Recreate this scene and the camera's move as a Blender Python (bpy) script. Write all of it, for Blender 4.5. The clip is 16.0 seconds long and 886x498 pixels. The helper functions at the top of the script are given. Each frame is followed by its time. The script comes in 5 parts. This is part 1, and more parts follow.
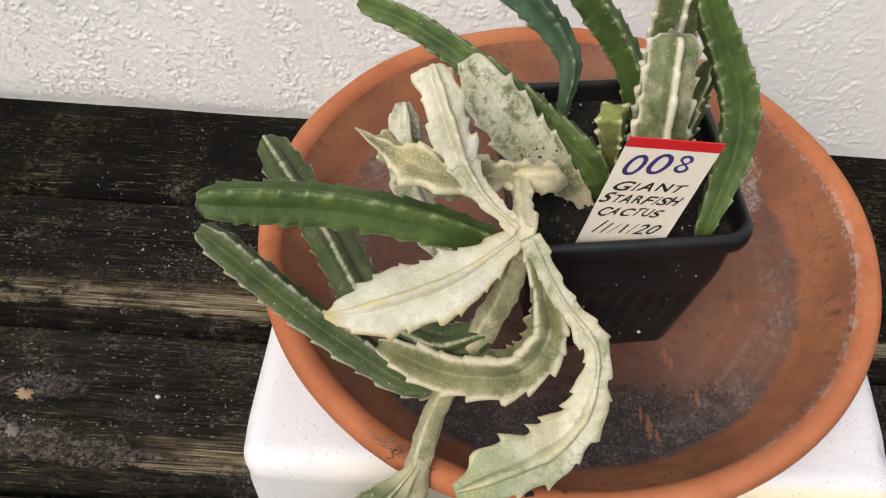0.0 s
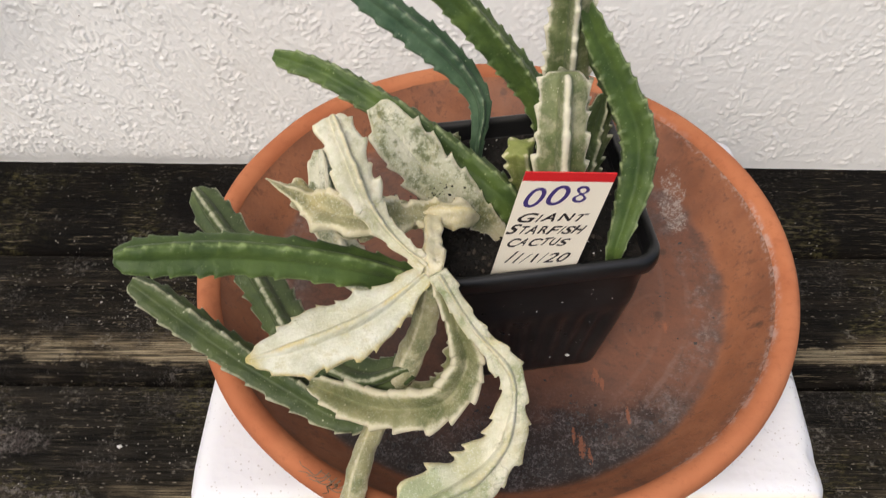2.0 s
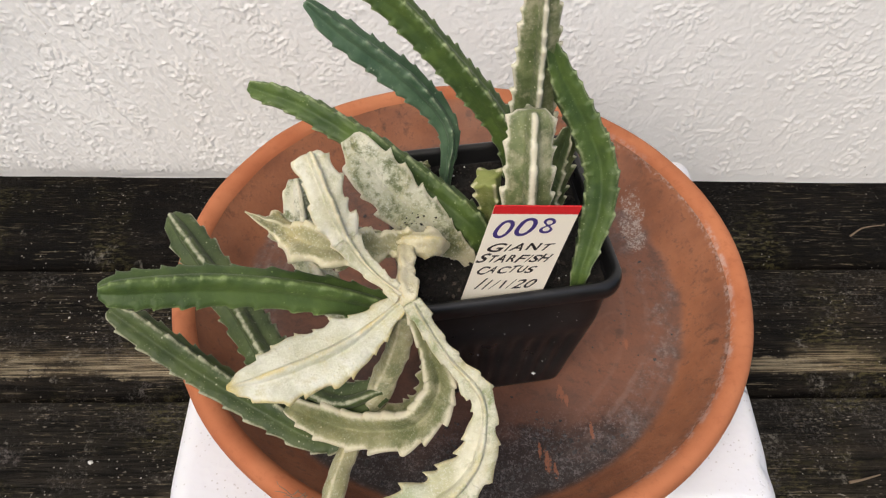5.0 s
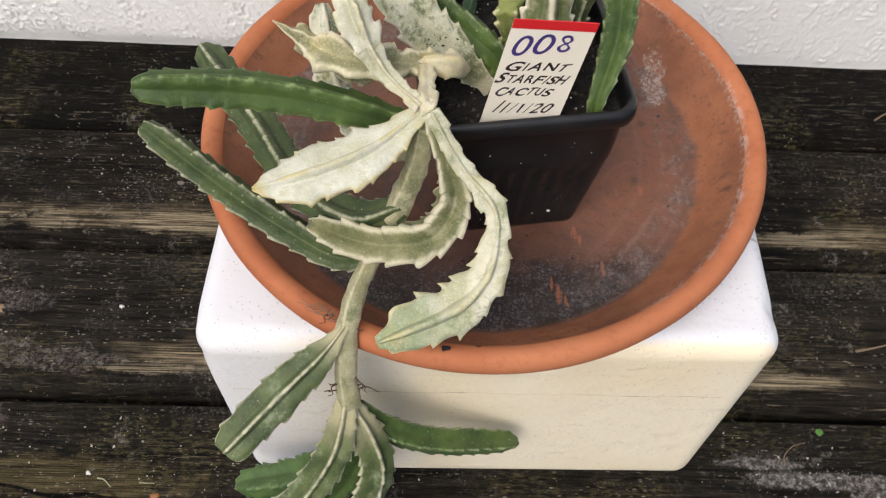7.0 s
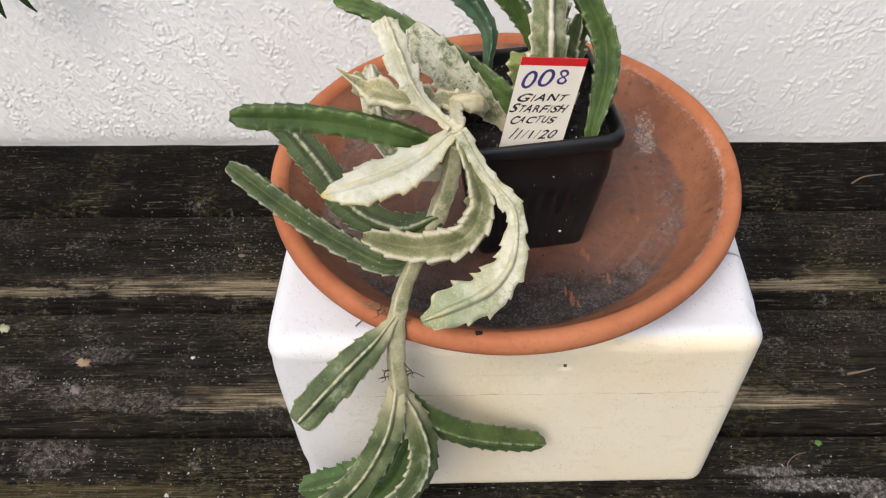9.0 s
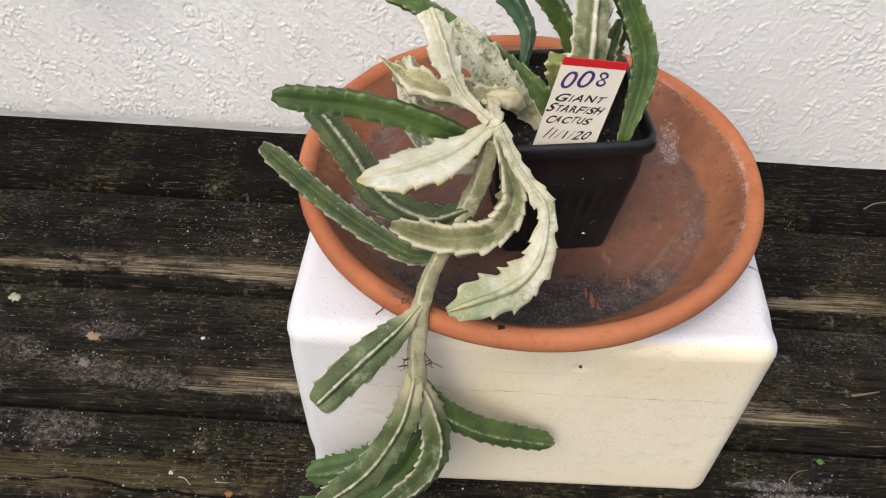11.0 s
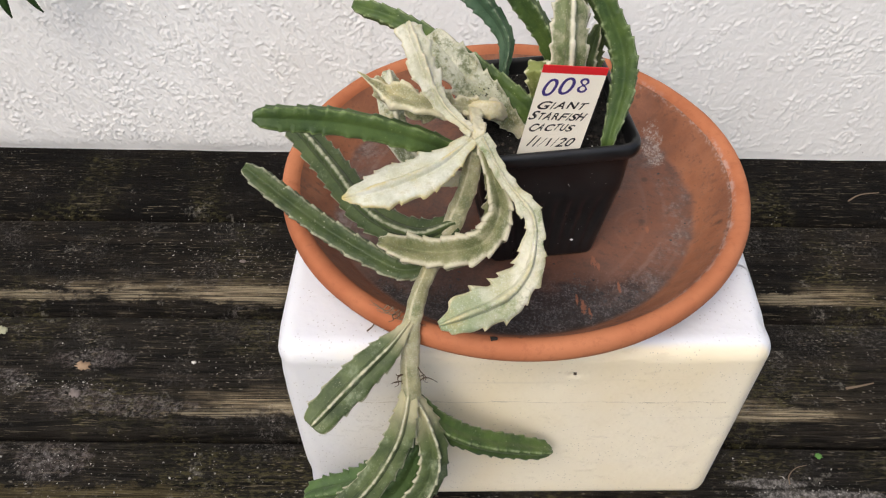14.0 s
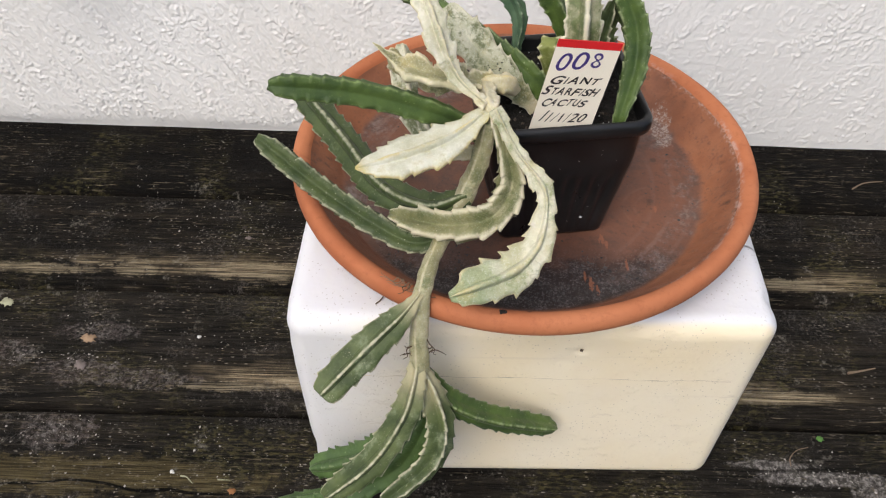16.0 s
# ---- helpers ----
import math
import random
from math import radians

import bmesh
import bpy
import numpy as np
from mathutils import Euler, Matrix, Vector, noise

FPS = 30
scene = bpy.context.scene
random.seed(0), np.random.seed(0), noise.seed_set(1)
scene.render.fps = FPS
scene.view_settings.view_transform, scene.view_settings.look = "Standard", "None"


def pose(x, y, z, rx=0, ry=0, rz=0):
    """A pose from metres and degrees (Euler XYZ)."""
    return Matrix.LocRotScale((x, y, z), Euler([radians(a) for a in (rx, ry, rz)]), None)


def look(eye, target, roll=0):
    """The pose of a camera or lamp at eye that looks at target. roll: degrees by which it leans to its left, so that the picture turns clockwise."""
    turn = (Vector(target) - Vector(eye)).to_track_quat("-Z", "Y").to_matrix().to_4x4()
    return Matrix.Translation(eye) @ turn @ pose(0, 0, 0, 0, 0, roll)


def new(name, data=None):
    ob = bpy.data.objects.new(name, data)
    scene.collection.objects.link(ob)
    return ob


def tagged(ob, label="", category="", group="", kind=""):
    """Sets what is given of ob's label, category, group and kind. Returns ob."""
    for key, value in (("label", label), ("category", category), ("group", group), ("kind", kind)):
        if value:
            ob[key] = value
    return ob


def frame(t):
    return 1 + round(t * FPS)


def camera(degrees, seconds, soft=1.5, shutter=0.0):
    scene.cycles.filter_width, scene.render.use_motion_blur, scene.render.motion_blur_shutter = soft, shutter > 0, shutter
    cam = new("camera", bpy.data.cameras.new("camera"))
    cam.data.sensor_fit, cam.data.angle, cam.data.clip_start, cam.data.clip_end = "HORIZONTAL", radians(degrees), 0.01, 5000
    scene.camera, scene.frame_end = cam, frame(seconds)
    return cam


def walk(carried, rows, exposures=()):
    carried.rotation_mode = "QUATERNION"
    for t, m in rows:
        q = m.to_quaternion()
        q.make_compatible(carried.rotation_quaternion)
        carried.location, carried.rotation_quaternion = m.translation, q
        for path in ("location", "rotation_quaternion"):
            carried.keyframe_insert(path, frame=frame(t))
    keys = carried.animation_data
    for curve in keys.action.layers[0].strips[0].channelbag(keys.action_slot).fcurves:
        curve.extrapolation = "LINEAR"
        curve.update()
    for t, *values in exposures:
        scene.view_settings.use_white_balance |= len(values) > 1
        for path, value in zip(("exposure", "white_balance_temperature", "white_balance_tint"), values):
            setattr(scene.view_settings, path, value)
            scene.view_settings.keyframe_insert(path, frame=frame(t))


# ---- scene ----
cam = camera(50.0, 16.0, soft=1.2, shutter=0.4)
PATH = [
    (0, (0.071, 0.034, 0.585), (0.009, 1.261, -0.993), 1.9),
    (0.5, (0.076, 0.034, 0.588), (0.005, 1.261, -0.99), 0.9),
    (1, (0.08, 0.031, 0.588), (0.014, 1.257, -0.991), 0.3),
    (1.5, (0.089, 0.033, 0.587), (0.065, 1.262, -0.991), 0.8),
    (2, (0.102, 0.028, 0.6), (0.057, 1.304, -0.94), -0.9),
    (2.5, (0.101, 0.025, 0.609), (0.13, 1.325, -0.911), 0.8),
    (3, (0.102, 0.016, 0.622), (0.169, 1.314, -0.898), 3.0),
    (3.2, (0.099, 0.011, 0.624), (0.132, 1.315, -0.892), 1.0),
    (5.5, (0.094, 0.03, 0.618), (0.135, 1.266, -0.953), 2.2),
    (6, (0.087, 0.019, 0.607), (0.097, 1.187, -1.017), 1.5),
    (6.5, (0.081, 0.005, 0.59), (0.113, 1.088, -1.092), 2.2),
    (7, (0.101, -0.02, 0.604), (0.091, 1.13, -1.033), 1.7),
    (7.5, (0.128, -0.072, 0.609), (0.005, 1.173, -0.951), -0.4),
    (8, (0.146, -0.119, 0.616), (-0.063, 1.191, -0.88), -2.5),
    (8.5, (0.121, -0.125, 0.617), (0.009, 1.2, -0.877), -2.0),
    (9, (0.101, -0.143, 0.633), (0.029, 1.246, -0.804), -2.2),
    (9.2, (0.099, -0.153, 0.634), (0.033, 1.254, -0.786), -1.6),
    (11.5, (0.078, -0.153, 0.627), (0.027, 1.24, -0.807), 2.4),
    (12, (0.078, -0.15, 0.624), (0.035, 1.236, -0.817), 2.2),
    (12.5, (0.08, -0.148, 0.624), (0.042, 1.238, -0.817), 1.8),
    (13, (0.078, -0.145, 0.623), (0.039, 1.24, -0.82), 1.5),
    (13.5, (0.075, -0.145, 0.628), (0.038, 1.252, -0.803), 0.6),
    (14, (0.079, -0.149, 0.63), (0.053, 1.265, -0.784), 0.2),
    (14.5, (0.072, -0.151, 0.629), (0.059, 1.268, -0.78), 1.8),
    (15, (0.071, -0.155, 0.627), (0.067, 1.258, -0.789), 2.7),
    (15.5, (0.074, -0.156, 0.626), (0.059, 1.247, -0.799), 1.7),
    (16, (0.071, -0.159, 0.624), (0.053, 1.244, -0.802), 1.4),
]
# seconds, stops, white balance: warmer at first, a little brighter while it draws back
LIGHT = [(0, -0.19, 6770, 10), (6.4, -0.18, 6720, 10), (7.0, -0.11, 6500, 10), (8.2, -0.06, 6470, 10), (9.0, -0.13, 6460, 10), (11.5, -0.15, 6560, 10), (16, -0.15, 6460, 10)]
walk(cam, [(t, look(eye, target, roll)) for t, eye, target, roll in PATH], LIGHT)

# ---- world, sun, exposure ----
SUN_EL, SUN_AZ = 51.0, 205.0   # degrees; azimuth clockwise from +y
world = bpy.data.worlds.new("sky")
scene.world = world
world.use_nodes = True
wt = world.node_tree
sky = wt.nodes.new("ShaderNodeTexSky")
sky.sky_type = "NISHITA"
sky.sun_disc = False
sky.sun_elevation = radians(SUN_EL)
sky.sun_rotation = radians(SUN_AZ)
sky.air_density, sky.dust_density, sky.ozone_density = 1.0, 3.5, 1.0
wt.links.new(sky.outputs[0], wt.nodes["Background"].inputs[0])
wt.nodes["Background"].inputs[1].default_value = 0.16
sun_data = bpy.data.lights.new("sun", "SUN")
sun_data.energy, sun_data.angle, sun_data.color = 2.0, radians(34), (1.0, 0.95, 0.88)
sun = new("sun", sun_data)
_az, _el = radians(SUN_AZ), radians(SUN_EL)
sun.matrix_world = look((4 * math.sin(_az) * math.cos(_el), 4 * math.cos(_az) * math.cos(_el), 4 * math.sin(_el)), (0, 0, 0))

# ---- small numeric helpers ----
_rs = np.random.RandomState(7)
_PERM = _rs.permutation(512)
_GRAD = np.stack([np.cos(np.linspace(0, 2 * np.pi, 512, endpoint=False)), np.sin(np.linspace(0, 2 * np.pi, 512, endpoint=False))], 1)


def grad_noise(u, v, seed=0):
    """Gradient noise over arrays, about -0.7 to 0.7."""
    iu, iv = np.floor(u).astype(int), np.floor(v).astype(int)
    fu, fv = u - iu, v - iv
    su, sv = fu * fu * fu * (fu * (fu * 6 - 15) + 10), fv * fv * fv * (fv * (fv * 6 - 15) + 10)

    def corner(a, b):
        g = _GRAD[_PERM[(_PERM[(iu + a + seed * 37) % 512] + iv + b) % 512]]
        return g[..., 0] * (fu - a) + g[..., 1] * (fv - b)

    x0 = corner(0, 0) * (1 - su) + corner(1, 0) * su
    x1 = corner(0, 1) * (1 - su) + corner(1, 1) * su
    return x0 * (1 - sv) + x1 * sv


def fbm(u, v, octaves=3, seed=0):
    total, amp = 0, 1.0
    for k in range(octaves):
        total = total + amp * grad_noise(u * 2 ** k, v * 2 ** k, seed + k * 5)
        amp *= 0.5
    return total


def sstep(a, b, x):
    t = np.clip((x - a) / (b - a), 0, 1)
    return t * t * (3 - 2 * t)


def from_arrays(name, verts, faces, material, smooth=True):
    d = bpy.data.meshes.new(name)
    d.from_pydata([tuple(v) for v in verts], [], [tuple(f) for f in faces])
    d.materials.append(material)
    if smooth:
        d.polygons.foreach_set("use_smooth", [True] * len(d.polygons))
    d.update()
    return d


def empty(name, at):
    ob = new(name)
    ob.location = at
    ob.empty_display_size = 0.02
    return ob


def mesh_part(name, data, parent=None, label=""):
    """A mesh, given in world coordinates, as a child of a thing that stands at parent's place."""
    ob = new(name, data)
    if parent is not None:
        base = Vector(parent.location)
        if parent.parent is not None:
            base = base + Vector(parent.parent.location)
        data.transform(Matrix.Translation(-base))
        ob.parent = parent
    if label:
        ob["label"] = label
    return ob


def grid_faces(rows, cols, wrap=False):
    n = cols if wrap else cols - 1
    return [(j * cols + i, j * cols + (i + 1) % cols, (j + 1) * cols + (i + 1) % cols, (j + 1) * cols + i) for j in range(rows - 1) for i in range(n)]


# ---- materials ----
class Mat:
    """A node material with short ways to wire it."""

    def __init__(self, name, rough=0.6, metal=0.0, coords="Object"):
        self.m = bpy.data.materials.new(name)
        self.m.use_nodes = True
        self.t = self.m.node_tree
        self.b = self.t.nodes["Principled BSDF"]
        self.b.inputs["Roughness"].default_value = rough
        self.b.inputs["Metallic"].default_value = metal
        self.co = self.t.nodes.new("ShaderNodeTexCoord").outputs[coords]

    def node(self, kind, **sets):
        n = self.t.nodes.new(kind)
        for k, v in sets.items():
            if k == "operation":
                n.operation = v
            elif k == "blend_type":
                n.blend_type = v
            elif k == "feature":
                n.feature = v
            elif k == "data_type":
                n.data_type = v
        return n

    def plug(self, socket, value):
        if isinstance(value, bpy.types.NodeSocket):
            self.t.links.new(value, socket)
        else:
            socket.default_value = value

    def scaled(self, scale, turn=(0, 0, 0), co=None):
        n = self.node("ShaderNodeMapping")
        self.plug(n.inputs["Vector"], co or self.co)
        n.inputs["Scale"].default_value = scale
        n.inputs["Rotation"].default_value = turn
        return n.outputs[0]

    def noise(self, scale, detail=4, rough=0.55, co=None, distort=0.0):
        n = self.node("ShaderNodeTexNoise")
        self.plug(n.inputs["Vector"], co or self.co)
        n.inputs["Scale"].default_value = scale
        n.inputs["Detail"].default_value = detail
        n.inputs["Roughness"].default_value = rough
        n.inputs["Distortion"].default_value = distort
        return n.outputs["Fac"]

    def cells(self, scale, co=None, feature="F1"):
        n = self.node("ShaderNodeTexVoronoi", feature=feature)
        self.plug(n.inputs["Vector"], co or self.co)
        n.inputs["Scale"].default_value = scale
        return n.outputs["Distance"]

    def range(self, x, a, b, c=0.0, d=1.0):
        n = self.node("ShaderNodeMapRange")
        n.interpolation_type = "SMOOTHSTEP"
        self.plug(n.inputs[0], x)
        for i, v in enumerate((a, b, c, d)):
            n.inputs[i + 1].default_value = v
        return n.outputs[0]

    def math(self, op, x, y=0.0):
        n = self.node("ShaderNodeMath", operation=op)
        self.plug(n.inputs[0], x)
        self.plug(n.inputs[1], y)
        return n.outputs[0]

    def mix(self, fac, a, b):
        n = self.node("ShaderNodeMix", data_type="RGBA")
        self.plug(n.inputs[0], fac)
        for s, v in ((n.inputs[6], a), (n.inputs[7], b)):
            self.plug(s, (*v, 1) if isinstance(v, tuple) else v)
        return n.outputs[2]

    def xyz(self, co=None):
        n = self.node("ShaderNodeSeparateXYZ")
        self.plug(n.inputs[0], co or self.co)
        return n.outputs

    def attr(self, name):
        n = self.node("ShaderNodeAttribute")
        n.attribute_name = name
        return n.outputs["Fac"]

    def normal(self):
        n = self.node("ShaderNodeNewGeometry")
        return self.xyz(n.outputs["Normal"])

    def world(self):
        return self.xyz(self.node("ShaderNodeNewGeometry").outputs["Position"])

    def patch(self, x, y, cx, cy, rx, ry, ragged, amount=2.2):
        """A ragged stain round one place."""
        dx = self.math("MULTIPLY", self.math("SUBTRACT", x, cx), 1.0 / rx)
        dy = self.math("MULTIPLY", self.math("SUBTRACT", y, cy), 1.0 / ry)
        d = self.math("ADD", self.math("MULTIPLY", dx, dx), self.math("MULTIPLY", dy, dy))
        return self.range(self.math("ADD", d, self.math("MULTIPLY", ragged, 2.6 * amount)), 1.3 + 1.3 * amount, 0.55 + 1.3 * amount)

    def rnd(self):
        return self.node("ShaderNodeObjectInfo").outputs["Random"]

    def island(self):
        return self.node("ShaderNodeNewGeometry").outputs["Random Per Island"]

    def color(self, c):
        self.plug(self.b.inputs["Base Color"], (*c, 1) if isinstance(c, tuple) else c)
        return self

    def rough(self, r):
        self.plug(self.b.inputs["Roughness"], r)
        return self

    def bump(self, height, strength=0.3, distance=0.001):
        n = self.node("ShaderNodeBump")
        n.inputs["Strength"].default_value = strength
        n.inputs["Distance"].default_value = distance
        self.plug(n.inputs["Height"], height)
        prev = self.b.inputs["Normal"].links
        if prev:
            self.t.links.new(prev[0].from_socket, n.inputs["Normal"])
        self.t.links.new(n.outputs[0], self.b.inputs["Normal"])
        return self


def wall_material():
    m = Mat("white_painted_stucco", 0.45)
    big = m.noise(2.2, 2)
    c = m.mix(m.range(big, 0.35, 0.7), (0.80, 0.785, 0.76), (0.84, 0.835, 0.82))
    stain = m.range(m.noise(14, 5, 0.65), 0.6, 0.8)
    c = m.mix(m.math("MULTIPLY", stain, 0.25), c, (0.66, 0.61, 0.52))
    specks = m.range(m.cells(70), 0.05, 0.03)
    c = m.mix(m.math("MULTIPLY", specks, m.range(m.noise(9, 1), 0.58, 0.62)), c, (0.16, 0.13, 0.10))
    m.color(c)
    m.bump(m.noise(700, 3), 0.25, 0.0006)
    m.bump(m.noise(190, 4, 0.65), 0.35, 0.0012)
    return m.m


def plank_material():
    m = Mat("weathered_dark_timber", 0.8)
    m.b.inputs["Specular IOR Level"].default_value = 0.08
    ox = m.node("ShaderNodeVectorMath", operation="ADD")
    m.plug(ox.inputs[0], m.co)
    comb = m.node("ShaderNodeCombineXYZ")
    m.plug(comb.inputs[0], m.math("MULTIPLY", m.rnd(), 37.0))
    m.plug(ox.inputs[1], comb.outputs[0])
    co = ox.outputs[0]
    x, y, z = m.xyz()
    wear = m.attr("wear")
    grain = m.noise(1.0, 7, 0.75, m.scaled((13, 230, 120), co=co), 1.6)
    fibre = m.noise(1.0, 3, 0.6, m.scaled((25, 1300, 600), co=co))
    blot = m.noise(13, 5, 0.65, co)
    c = m.mix(m.range(grain, 0.36, 0.72), (0.0022, 0.0019, 0.0017), (0.016, 0.013, 0.010))
    c = m.mix(m.range(blot, 0.48, 0.68), c, m.mix(m.range(grain, 0.35, 0.7), (0.005, 0.0045, 0.004), (0.034, 0.027, 0.020)))
    c = m.mix(m.range(wear, 0.9, 1.3, 0.0, 0.45), c, m.mix(m.range(grain, 0.35, 0.7), (0.005, 0.0046, 0.004), (0.052, 0.046, 0.037)))
    c = m.mix(m.range(wear, 0.9, 0.3, 0.0, 0.5), c, (0.0025, 0.0022, 0.002))
    # long brown streaks
    brown = m.math("MULTIPLY", m.range(m.noise(1.0, 4, 0.6, m.scaled((3.5, 60, 1), co=co)), 0.52, 0.68), m.range(fibre, 0.35, 0.6))
    c = m.mix(m.math("MULTIPLY", brown, m.range(wear, 0.3, 0.7, 0.15, 0.45)), c, (0.042, 0.032, 0.022))
    # green-brown algae film
    algae = m.math("MULTIPLY", m.range(m.math("ADD", m.noise(9, 4, 0.6, co), m.range(wear, 0.9, 1.3, 0.0, 0.08)), 0.52, 0.66), m.range(m.noise(1.0, 4, 0.75, m.scaled((120, 330, 1), co=co)), 0.47, 0.62))
    c = m.mix(m.math("MULTIPLY", algae, 0.8), c, (0.082, 0.072, 0.030))
    # bare, worn wood along the front edge, in lengths
    yy = m.math("ADD", y, m.math("MULTIPLY", m.math("SUBTRACT", m.noise(26, 3, 0.6, co), 0.5), 0.02))
    edge = m.math("MULTIPLY", m.range(y, 0.016, 0.021), m.range(yy, 0.050, 0.026))
    runs = m.range(m.noise(1.0, 4, 0.6, m.scaled((9, 26, 1), co=co)), 0.42, 0.58)
    streak = m.range(m.noise(1.0, 4, 0.75, m.scaled((11, 520, 1), co=co)), 0.40, 0.58)
    worn = m.math("MULTIPLY", m.math("MULTIPLY", edge, runs), m.math("ADD", m.math("MULTIPLY", streak, 0.85), 0.06))
    wx, wy, wz = m.world()
    bare = m.math("MAXIMUM", m.range(wy, 0.34, 0.36), m.math("MULTIPLY", m.range(wx, -0.165, -0.115), m.range(wx, 0.41, 0.365)))
    worn = m.math("MULTIPLY", m.math("MULTIPLY", worn, m.range(wear, 0.3, 0.6)), m.math("ADD", m.math("MULTIPLY", bare, 0.9), 0.1))
    c = m.mix(m.math("MULTIPLY", worn, wear), c, m.mix(m.range(fibre, 0.35, 0.65), (0.16, 0.12, 0.07), (0.42, 0.34, 0.22)))
    # olive, rotted wood with a long check in it
    gx, gy, gz = m.world()
    ragged = m.noise(48, 7, 0.8, co)
    rot = m.patch(gx, gy, -0.19, 0.208, 0.13, 0.017, ragged)
    c = m.mix(m.math("MULTIPLY", rot, m.range(grain, 0.34, 0.66, 0.25, 0.9)), c, m.mix(m.range(fibre, 0.35, 0.65), (0.040, 0.030, 0.013), (0.150, 0.120, 0.055)))
    check = m.math("ABSOLUTE", m.math("ADD", m.math("SUBTRACT", gy, 0.1985), m.math("MULTIPLY", m.math("SUBTRACT", m.noise(11, 2, 0.5), 0.5), 0.03)))
    c = m.mix(m.math("MULTIPLY", m.range(check, 0.0016, 0.0006), m.range(gx, -0.05, -0.09)), c, (0.003, 0.0025, 0.002))
    split = m.math("ABSOLUTE", m.math("ADD", m.math("SUBTRACT", gy, m.math("SUBTRACT", 0.4680, m.math("MULTIPLY", gx, 0.067))), m.math("MULTIPLY", m.math("SUBTRACT", m.noise(16, 3, 0.6), 0.5), 0.016)))
    c = m.mix(m.math("MULTIPLY", m.range(split, 0.0014, 0.0005), m.math("MULTIPLY", m.range(gx, -0.11, -0.16), m.range(gx, -0.32, -0.29))), c, (0.0025, 0.002, 0.002))
    # planed-looking bare lengths beside the lips
    lip = m.patch(gx, gy, -0.215, 0.424, 0.030, 0.0100, ragged)
    for cx, cy, rx, ry in ((-0.105, 0.423, 0.055, 0.0110), (-0.300, 0.419, 0.050, 0.0060), (-0.040, 0.302, 0.036, 0.0110), (-0.110, 0.292, 0.040, 0.0050), (0.335, 0.300, 0.045, 0.0060), (0.365, 0.428, 0.050, 0.0070), (0.300, 0.322, 0.022, 0.0060)):
        lip = m.math("MAXIMUM", lip, m.patch(gx, gy, cx, cy, rx, ry, ragged))
    c = m.mix(m.math("MULTIPLY", lip, m.math("ADD", m.math("MULTIPLY", streak, 0.62), 0.03)), c, m.mix(m.range(fibre, 0.35, 0.65), (0.17, 0.135, 0.085), (0.44, 0.37, 0.25)))
    # short pale scratches in the open field
    scr = m.math("MULTIPLY", m.range(m.noise(1.0, 4, 0.75, m.scaled((30, 520, 1), co=co)), 0.57, 0.66), m.range(m.noise(11, 4, 0.7, co), 0.42, 0.58))
    c = m.mix(m.math("MULTIPLY", scr, 0.7), c, (0.20, 0.165, 0.11))
    # grey dust and mineral bloom
    dust = m.math("MULTIPLY", m.range(m.noise(300, 6, 0.9, co), 0.50, 0.60), m.range(m.noise(15, 5, 0.7, co), 0.49, 0.64))
    c = m.mix(m.math("MULTIPLY", dust, m.math("MULTIPLY", wear, 0.42)), c, (0.19, 0.172, 0.155))
    lichen = m.math("MULTIPLY", m.range(m.math("ADD", m.noise(40, 5, 0.75, co), m.range(wear, 0.9, 1.3, 0.0, 0.04)), 0.60, 0.69), m.range(m.noise(300, 3, 0.7, co), 0.4, 0.6))
    c = m.mix(m.math("MULTIPLY", lichen, 0.45), c, (0.27, 0.25, 0.21))
    # crumbled leaf litter, and a whitish scrape
    crumbs = m.range(m.noise(230, 6, 0.85, co), 0.45, 0.60)
    litter = m.patch(gx, gy, -0.226, 0.303, 0.040, 0.014, ragged)
    for cx, cy, rx, ry in ((-0.180, 0.296, 0.050, 0.009), (-0.228, 0.246, 0.028, 0.016), (-0.226, 0.343, 0.030, 0.012), (-0.29, 0.318, 0.022, 0.014)):
        litter = m.math("MAXIMUM", litter, m.patch(gx, gy, cx, cy, rx, ry, ragged))
    c = m.mix(m.math("MULTIPLY", m.math("MULTIPLY", litter, m.math("ADD", m.math("MULTIPLY", crumbs, 0.95), 0.02)), 0.55), c, m.mix(m.range(m.noise(90, 3, 0.6, co), 0.4, 0.6), (0.16, 0.13, 0.12), (0.26, 0.235, 0.22)))
    scrape = m.patch(gx, gy, 0.360, 0.2265, 0.058, 0.0060, ragged)
    for cx, cy, rx, ry in ((0.318, 0.237, 0.030, 0.0040), (0.425, 0.2130, 0.045, 0.014), (0.345, 0.205, 0.020, 0.006)):
        scrape = m.math("MAXIMUM", scrape, m.patch(gx, gy, cx, cy, rx, ry, ragged))
    c = m.mix(m.math("MULTIPLY", m.math("MULTIPLY", scrape, m.math("ADD", m.math("MULTIPLY", crumbs, 0.7), 0.12)), 0.85), c, (0.36, 0.335, 0.31))
    flecks = m.math("MULTIPLY", m.range(m.cells(1.0, m.scaled((130, 430, 1), co=co)), 0.26, 0.12), m.range(m.noise(26, 5, 0.75, co), 0.45, 0.60))
    c = m.mix(m.math("MULTIPLY", m.math("MULTIPLY", flecks, m.range(y, 0.010, 0.020)), m.range(wear, 0.2, 1.0, 0.35, 0.75)), c, m.mix(m.range(m.noise(70, 3, 0.6, co), 0.4, 0.6), (0.17, 0.135, 0.085), (0.34, 0.31, 0.26)))
    specks = m.math("MULTIPLY", m.range(m.cells(210, co), 0.17, 0.10), m.range(m.noise(24, 4, 0.7, co), 0.52, 0.6))
    c = m.mix(m.math("MULTIPLY", specks, 0.65), c, (0.34, 0.31, 0.27))
